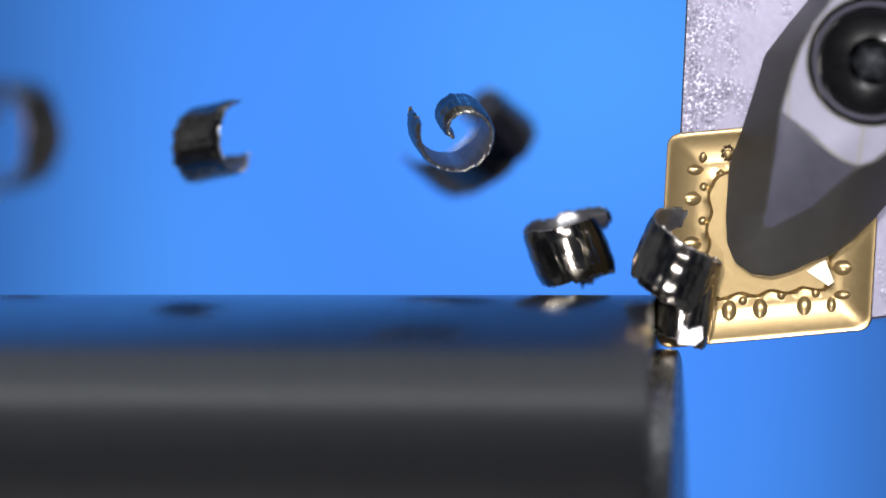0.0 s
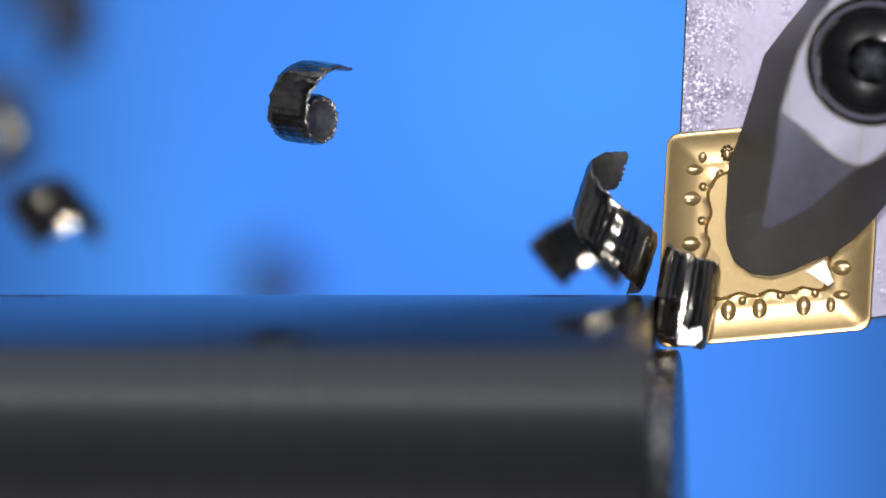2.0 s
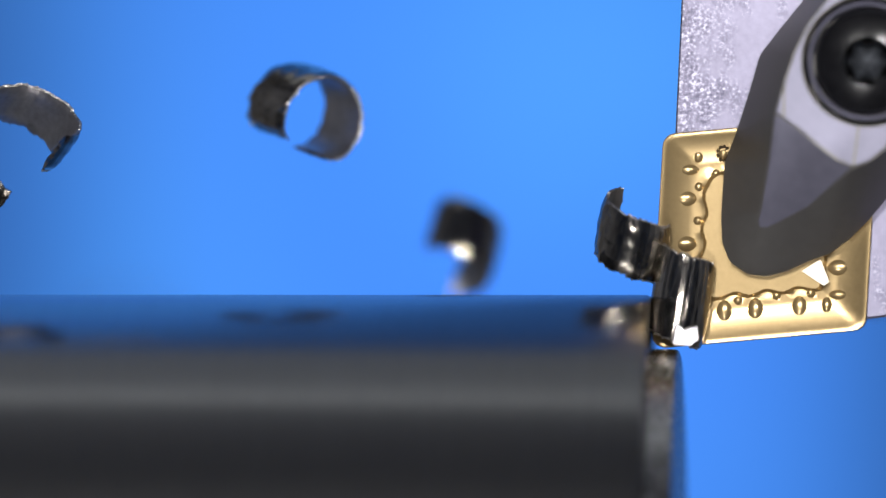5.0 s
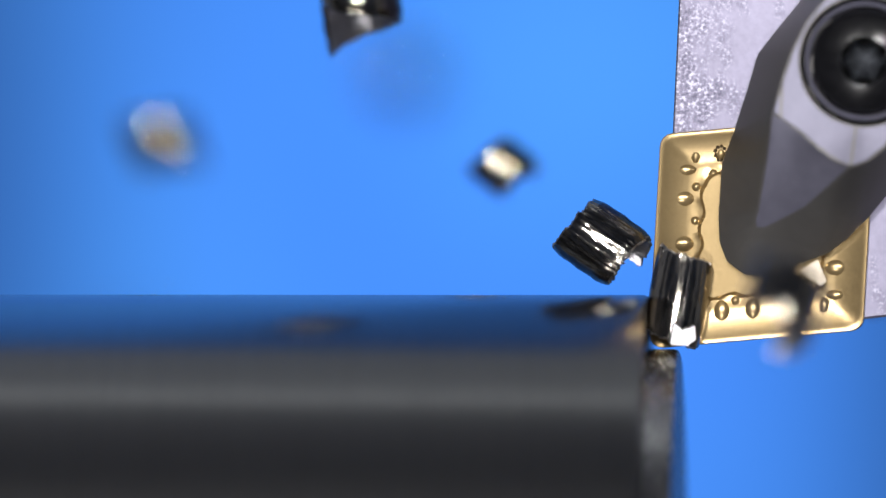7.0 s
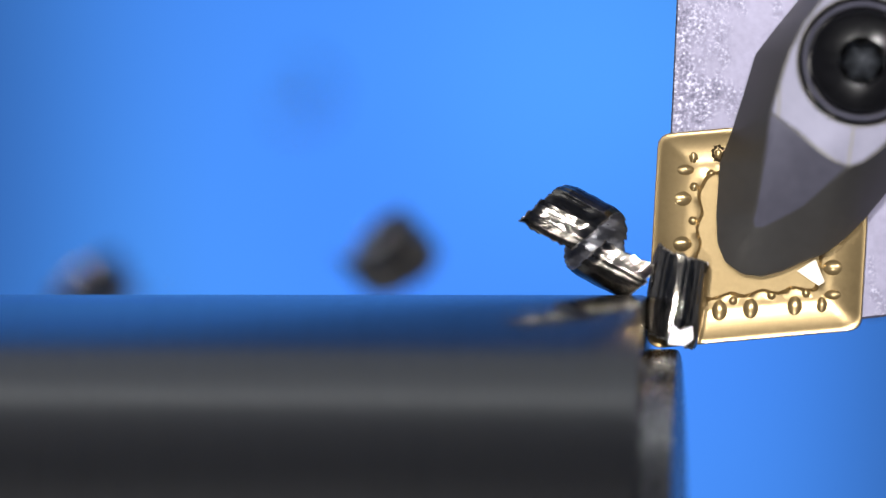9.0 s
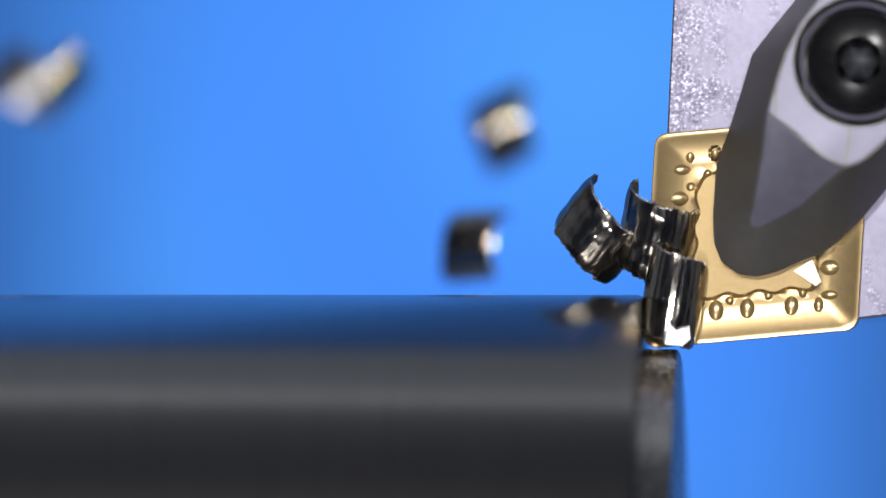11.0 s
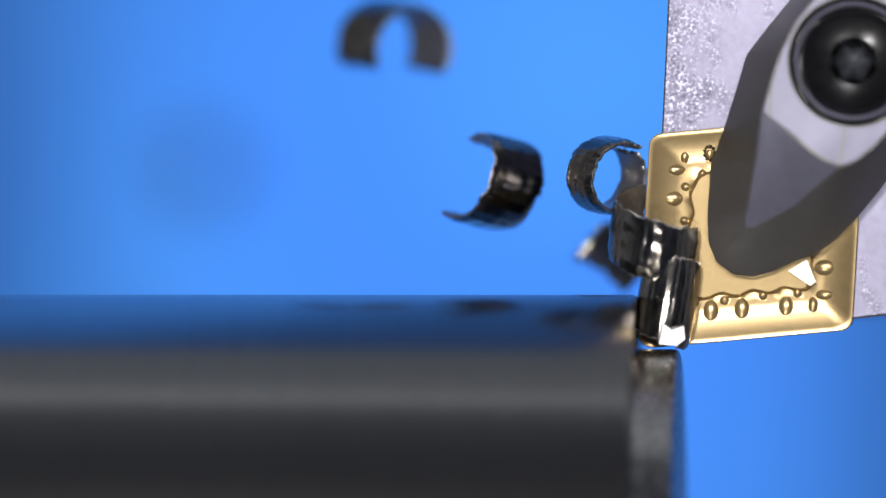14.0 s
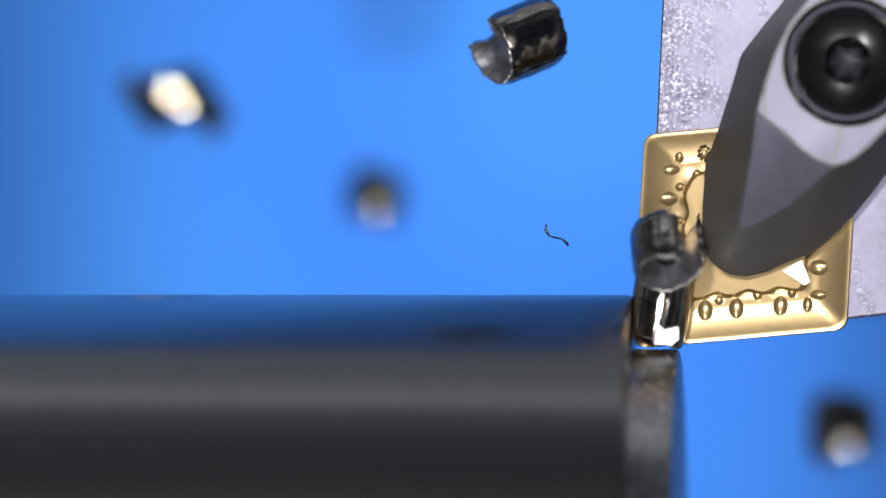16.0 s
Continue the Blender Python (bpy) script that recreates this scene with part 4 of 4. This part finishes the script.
    (LABEL, dict(r=2.0, w=3.3, sweep=260, pitch=1.8), [(11.6, 1195, 500, -1, UP, (0.6, -0.8, 0)), (12.0, 1125, 440, -1, UP, (0, -1, 0)), (12.1, 1010, 460, 6), (12.2, 941, 466, 10, (0.4, 0.7, 0.2), (0.3, 0, 0.9)), (12.3, 878, 489, 14), (12.4, 760, 422, 17, (0.8, -0.2, -0.4), (0.2, -0.8, 0.5)), (12.5, 720, 375, 20, (0.35, -0.3, -0.85), (-0.2, -0.9, 0.3)), (12.6, 610, 285, 28, (0.2, 0.2, 1), (0.2, -0.9, 0)), (12.7, 573, 238, 34), (12.8, 452, 134, 42), (12.9, 408, 117, 48), (13.0, 282, 30, 55), (13.1, 250, -20, 60), (13.3, 100, -170, 65)]),
    (LABEL, dict(r=1.8, w=3.0, sweep=290, pitch=1.0), [(12.1, 1190, 500, -1, UP, (0.6, -0.8, 0)), (12.3, 1100, 440, 2, UP, FRONT), (12.4, 978, 439, 6, (0.5, -0.85, 0), (0, 0, -1)), (12.5, 938, 452, 12, (0.65, -0.75, 0.05), (-1, -0.2, 0.1)), (12.6, 824, 465, 22, (0.4, -0.8, -0.2), (-0.2, 0, 1)), (12.7, 774, 472, 32), (12.8, 670, 469, 40, (0.6, 0, -0.7), (0, -0.9, 0.4)), (13.0, 562, 490, 55), (13.2, 430, 505, 75), (13.5, 240, 530, 110), (14.0, 100, 680, 130)]),
    (LONG, dict(r=2.3, w=3.7, sweep=260, pitch=2.4), [(12.1, 1195, 505, -1, UP, (0.6, -0.8, 0)), (12.3, 1130, 440, -1, UP, (0.2, -1, 0)), (12.5, 1118, 432, -1, UP, (-0.6, -0.8, 0)), (12.8, 1030, 375, 0, (0.6, -0.3, 0.7), (-0.6, -0.7, 0)), (13.0, 1000, 330, 1, (0.15, 0.65, 0.75), (-0.9, 0.3, 0)), (13.1, 935, 300, 2, (0.5, 0.2, 0.8), (0.3, -0.9, 0)), (13.2, 930, 280, 3, (0.4, 0.9, 0.1), (-0.9, 0, 0)), (13.3, 888, 258, 5, (0.4, 0.9, 0.1), (0.2, 0, -0.9)), (13.4, 861, 191, 8, (0.7, 0, 0.7), (0.2, -0.9, 0.2)),
        (13.5, 842, 215, 12, (0.35, 0.75, 0.55), (-0.05, -0.6, 0.8)), (13.6, 800, 174, 14, (0.2, 1, 0), (0.8, 0, 0.2)), (13.7, 784, 157, 16), (13.8, 744, 114, 18, (0.4, 0.9, 0.2), (-0.9, 0, -0.3)), (13.9, 720, 95, 21), (14.0, 698, 78, 25, (-0.65, 0.75, 0.1), (0, 0, 1)), (14.2, 623, 40, 32), (14.3, 603, 55, 36), (14.4, 543, 45, 42), (14.5, 520, 20, 50, (0.3, 0.45, 0.8), (-0.6, -0.7, 0.2)), (14.7, 440, -60, 55), (14.9, 380, -200, 60)]),
    (LONG, dict(r=3.1, w=3.9, sweep=190, pitch=2.6), [(12.7, 1195, 505, -1, UP, (0.6, -0.8, 0)), (13.0, 1098, 385, -1, (0.35, -0.1, 0.9), (-0.2, -1, 0)), (13.2, 1050, 380, -1, (0.6, -0.2, 0.7), FRONT), (13.4, 1012, 392, 0, (0.6, 0.5, 0.5), (-0.7, -0.3, -0.5)), (13.5, 825, 415, 0, (-0.25, -0.38, 0.85), (0.05, -0.9, -0.4)), (13.6, 525, 265, 2, (0.95, 0.3, 0.1), (0, -0.3, 1)), (13.7, 405, 174, 6, (0.5, 0.8, -0.3), (-0.8, 0, 0)), (13.8, 100, 5, 10), (13.9, -160, -100, 12)]),
    (LABEL, dict(r=2.0, w=2.6, sweep=340, pitch=1.4), [(13.1, 1190, 500, -1, UP, (0.6, -0.8, 0)), (13.35, 1120, 420, 0, UP, FRONT), (13.5, 1080, 370, 2, (-0.55, 0.8, 0.1), (-0.8, -0.3, 0.2)), (13.8, 1040, 330, 2, (0.5, 0.4, -0.6), (0, -1, 0)), (14.0, 1076, 310, 2, (-0.55, 0.8, 0.1), (-0.5, -0.3, -0.8)), (14.1, 1069, 248, 3, (0.3, 0.9, 0.2), (-0.9, 0, -0.3)), (14.2, 1042, 185, 4, (0.3, 0.3, 0.9), (-0.4, 0.8, 0)), (14.3, 1055, 180, 5, (0.1, 0.2, 1), (0, -1, 0)), (14.4, 1045, 114, 6, (0.3, -0.5, 0.9), (-0.3, -0.7, 0)),
        (14.5, 1040, 98, 8, (0.97, 0.12, -0.12), (0, -0.97, 0.1)), (14.6, 1040, 67, 12), (14.7, 1058, 45, 16), (14.8, 1015, 15, 22), (15.0, 1015, 8, 32), (15.2, 960, -70, 40), (15.4, 900, -180, 45)]),
    (LONG, dict(r=2.5, w=3.4, sweep=230, pitch=1.8), [(13.4, 1185, 480, -1, (0.38, -0.2, 0.92), (0.05, -1, 0)), (13.7, 1110, 400, -1, UP, (0, -1, 0)), (13.9, 1010, 370, 0, (0.6, -0.4, 0.6), FRONT), (14.0, 868, 322, 8, (-0.75, -0.6, 0.2), (0.6, -0.75, 0)), (14.1, 610, 214, 14, (0.8, 0.5, 0.1), (-0.2, 0, 1)), (14.2, 144, 84, 20), (14.3, -200, -20, 25)]),
    (SHORT, dict(r=1.7, w=2.8, sweep=200, pitch=1.2), [(13.7, 1185, 500, 2, UP, (0.6, -0.8, 0)), (13.9, 1110, 470, 12, UP, FRONT), (14.0, 1085, 455, 18, (0.6, -0.2, 0.7), (-0.2, 0.8, -0.5)), (14.2, 1060, 500, 30), (14.4, 1040, 640, 40)]),
    (LONG, dict(r=2.3, w=3.2, sweep=310, pitch=2.2, grow=0.75), [(13.8, 1195, 505, -1, UP, (0.6, -0.8, 0)), (14.1, 1120, 420, -1, UP, FRONT), (14.3, 1055, 389, 0, (0.7, -0.2, -0.4), (-0.2, -1, 0)), (14.4, 961, 305, 2, (0.5, -0.8, 0.1), (0.1, 0, 1)), (14.5, 915, 280, 3, (0.55, -0.8, -0.15), (0.6, 0.2, 0.75)), (14.6, 851, 154, 6, (0.8, -0.2, -0.5), (0.3, -0.9, 0.2)), (14.7, 790, 120, 12, (0.95, 0, 0.2), (0, -0.9, 0.3)), (14.8, 699, 40, 22), (14.9, 560, 35, 40), (15.0, 340, 32, 80, (0.7, 0.3, 0.6), (0, -0.6, 0.7)), (15.1, 280, -10, 70), (15.3, 100, -180, 80)]),
    (LABEL, dict(r=2.0, w=3.2, sweep=300, pitch=1.6), [(14.3, 1195, 505, -1, UP, (0.6, -0.8, 0)), (14.5, 1110, 430, -1, (0.1, -0.3, 1), (-0.2, -1, 0)), (14.7, 1058, 370, 2, UP, (-0.8, -0.5, 0)), (14.8, 889, 456, 12, (0.5, 0.85, 0.1), (-0.8, 0, 0.4)), (14.9, 816, 465, 22, (0.9, 0, -0.3), (0, -0.9, 0.4)), (15.0, 650, 522, 32), (15.2, 560, 560, 45), (15.4, 500, 680, 60)]),
    (LABEL, dict(r=1.7, w=3.2, sweep=240, pitch=1.8), [(14.65, 1190, 490, -1, UP, (0.6, -0.8, 0)), (14.73, 1090, 310, 8, UP, FRONT), (14.8, 1058, 262, 20), (14.9, 1018, 234, 38), (15.0, 962, 198, 58, (0.85, 0, 0.4), (0, -0.85, 0.5)), (15.2, 889, 120, 80), (15.4, 830, 75, 100), (15.5, 815, 70, 115), (16.0, 690, 10, 170)]),
    (LONG, dict(r=2.4, w=3.3, sweep=280, pitch=6.0), [(14.5, 1160, 495, -1, UP, (0.2, -1, 0)), (14.7, 1115, 430, -1, UP, (0.1, -1, 0)), (15.0, 1062, 365, -1, (0.12, 0.1, 0.98), (-0.6, 0.8, 0)), (15.1, 1055, 305, 1, (0.8, -0.1, -0.3), (0, -1, 0.2)), (15.2, 1071, 230, 6, (0.8, 0.3, 0), (0, -0.8, 0.6)), (15.3, 1058, 190, 14), (15.4, 1067, 109, 30, (0.3, 0, 0.9), (0, -0.9, 0.3)), (15.5, 1082, 65, 48), (15.7, 1080, -20, 60), (15.9, 1080, -160, 70)]),
    (LONG, dict(r=2.2, w=3.2, sweep=320, pitch=3.8), [(14.7, 1195, 500, -1, UP, (0.6, -0.8, 0)), (15.1, 1110, 410, -1, UP, FRONT), (15.3, 1018, 392, 1, (0.3, 0.95, 0.1), (-0.2, 0, -1)), (15.4, 925, 372, 8, (0.6, -0.3, 0.7), (-0.3, -0.9, 0)), (15.5, 895, 365, 15, (0.6, -0.2, 0.75), (-0.4, -0.7, 0.3)), (15.6, 828, 339, 20), (15.7, 747, 331, 25), (15.8, 562, 230, 35), (15.9, 481, 218, 42), (16.0, 312, 180, 50, (0.55, 0, -0.8), (0, -0.9, 0.4))]),
    (LABEL, dict(r=1.8, w=3.0, sweep=250, pitch=1.6), [(14.9, 1195, 500, -1, UP, (0.6, -0.8, 0)), (15.2, 1130, 430, -1, UP, FRONT), (15.4, 1067, 420, 3, (0.7, -0.2, -0.5), (0, -1, 0)), (15.5, 1015, 412, 9, (0.6, 0, -0.75), (-0.2, -0.95, -0.1)), (15.6, 900, 355, 16), (15.7, 816, 345, 26), (15.8, 756, 360, 40), (15.9, 731, 364, 50), (16.0, 670, 350, 62)]),
    (LONG, dict(r=1.85, w=3.6, sweep=390, pitch=1.3, tail=0.5), [(15.2, 1195, 505, -1, UP, (0.6, -0.8, 0)), (15.4, 1130, 440, -1, UP, (0.2, -1, 0)), (15.5, 1110, 435, -1, UP, FRONT), (15.7, 1058, 330, 0, (0.3, -0.1, 0.9), (-0.6, -0.8, 0)), (15.8, 1006, 226, 1, (0.4, 0.9, 0.1), (-1, 0, 0.1)), (15.9, 994, 170, 2, (0.1, 1, 0.1), (-0.2, 0, 1)), (16.0, 925, 72, 4, (0.85, 0.45, 0.35), (0.1, -0.9, -0.2))]),
    (LABEL, dict(r=1.8, w=3.2, sweep=250, pitch=1.6), [(15.5, 1180, 505, -1, UP, (0.6, -0.8, 0)), (15.8, 1185, 430, -3, UP, FRONT), (15.9, 1290, 570, -18), (16.0, 1500, 762, -45, (0, 0.4, 0.9), (-0.7, -0.6, 0))]),
    (LABEL, dict(r=1.9, w=3.4, sweep=290, pitch=2.4), [(15.7, 1175, 520, -1, UP, (0.6, -0.8, 0)), (15.9, 1180, 480, -2, UP, (0.6, -0.8, 0)), (16.0, 1184, 440, -5, (-0.1, 0.72, 0.7), (-0.7, 0.5, -0.2))]),
    (LABEL, dict(r=2.0, w=3.2, sweep=270, pitch=2.0), [(4.2, 1195, 500, -1, UP, (0.6, -0.8, 0)), (4.45, 1115, 430, -1, UP, FRONT), (4.65, 1020, 440, 8), (4.9, 880, 430, 22), (5.3, 650, 470, 45), (5.7, 480, 520, 70), (6.1, 400, 660, 90)]),
    (LONG, dict(r=2.2, w=3.2, sweep=310, pitch=2.8), [(9.3, 1195, 500, -1, UP, (0.6, -0.8, 0)), (9.6, 1110, 420, -1, UP, FRONT), (9.8, 1030, 360, 3), (10.1, 860, 270, 14), (10.5, 560, 200, 30), (10.9, 180, 150, 50), (11.2, -160, 120, 60)]),
    (LABEL, dict(r=1.8, w=3.0, sweep=250, pitch=1.6), [(14.4, 1170, 540, 8, UP, FRONT), (14.8, 1185, 600, 50), (15.0, 1203, 665, 60), (15.5, 1240, 845, 80), (15.9, 1240, 1000, 90)]),
]

def build_root():
    """The ribbon as it leaves the cutting edge, with the bright shear facet at its foot."""
    ob = chip("chip_root", "dark ribbed chip root curling off the cutting edge", 3, dict(r=1.42, w=4.7, sweep=215, pitch=1.6, thick=0.55, ridges=1))
    bm = bmesh.new()
    outline = [(-1.45, 0.45), (-1.8, -0.1), (-1.4, -0.8), (-2.2, -0.95), (-2.62, -0.55), (-2.7, 0.5)]
    near = [(x, y, 2.02 - 0.15 * y - 0.18 * (x + 2)) for x, y in outline]
    rings = loft(bm, [near, [(x * 0.98 - 0.04, y * 1.08, z - 0.15) for x, y, z in near], [(x * 0.95 - 0.05, y * 0.9, z - 1.2) for x, y, z in near]])
    bm.faces.new(rings[0])
    bm.faces.new(rings[-1][::-1])
    bmesh.ops.recalc_face_normals(bm, faces=bm.faces)
    part("foot", bm, CHIP_IN, ob, "bright facet where the chip leaves the edge")
    return ob


root = build_root()
chips = [chip("steel_chip", label, 20 + i, shape, "chips thrown off by the cut") for i, (label, shape, _) in enumerate(CHIPS)]


def build_sliver():
    """A hair-thin bent splinter."""
    bm = bmesh.new()
    pts = [(-0.7, 0, 0.75), (-0.72, 0.05, 0.35), (-0.5, 0, 0.0), (-0.1, -0.1, -0.1), (0.3, 0, -0.2), (0.55, 0.1, -0.45), (0.65, 0, -0.6)]
    loops = []
    for i, (x, y, z) in enumerate(pts):
        k = 0.05 + 0.03 * (i % 2)
        loops.append([(x + k * math.cos(a), y + k * math.sin(a), z + k * 0.6 * math.cos(a)) for a in [math.pi * j / 3 for j in range(6)]])
    rings = loft(bm, loops)
    bm.faces.new(rings[0])
    bm.faces.new(rings[-1])
    bmesh.ops.recalc_face_normals(bm, faces=bm.faces)
    return tagged(part("steel_sliver", bm, CHIP_OUT), "hair-thin bent dark steel splinter, flying", "metal sliver")


sliver = build_sliver()


def motions():
    feed = [(0, 0), (1.5, 0.5), (2, 1), (3, 3.7), (4, 6), (6.5, 12), (7.5, 14), (9, 17), (11.5, 24.3), (12.5, 27), (13.5, 30), (14.5, 35), (15.5, 40), (16, 42)]
    walk(turning_tool, [(t, pose((TIP[0] - d / S) * MM, 0, TIP[2] * MM)) for t, d in feed])
    walk(skin, [(t, pose(-d / S * MM, 0, 0)) for t, d in feed])
    walk(workpiece, [(t, pose(0, 0, AXIS_Z * MM, -30 * t)) for t in range(0, 17, 2)])
    walk(root, [(t, held(1214 - d, 526, -1.6, (0.17, -0.08, 1), (0.25, -0.95, 0))) for t, d in feed])
    for i, (ob, (_, _, rows)) in enumerate(zip(chips, CHIPS)):
        fly(ob, rows, i)
    fly(sliver, [(15.7, 1150, 530, 3, (1, 0, 0), (0, 0, 1)), (15.8, 1067, 480, 1, (1, 0, 0.1), (0, 0, 1)), (15.9, 1030, 458, 0, (1, 0, 0), (0, 0, 1)), (16.0, 987, 418, 0, (1, 0, 0), (0, 0, 1))])


motions()
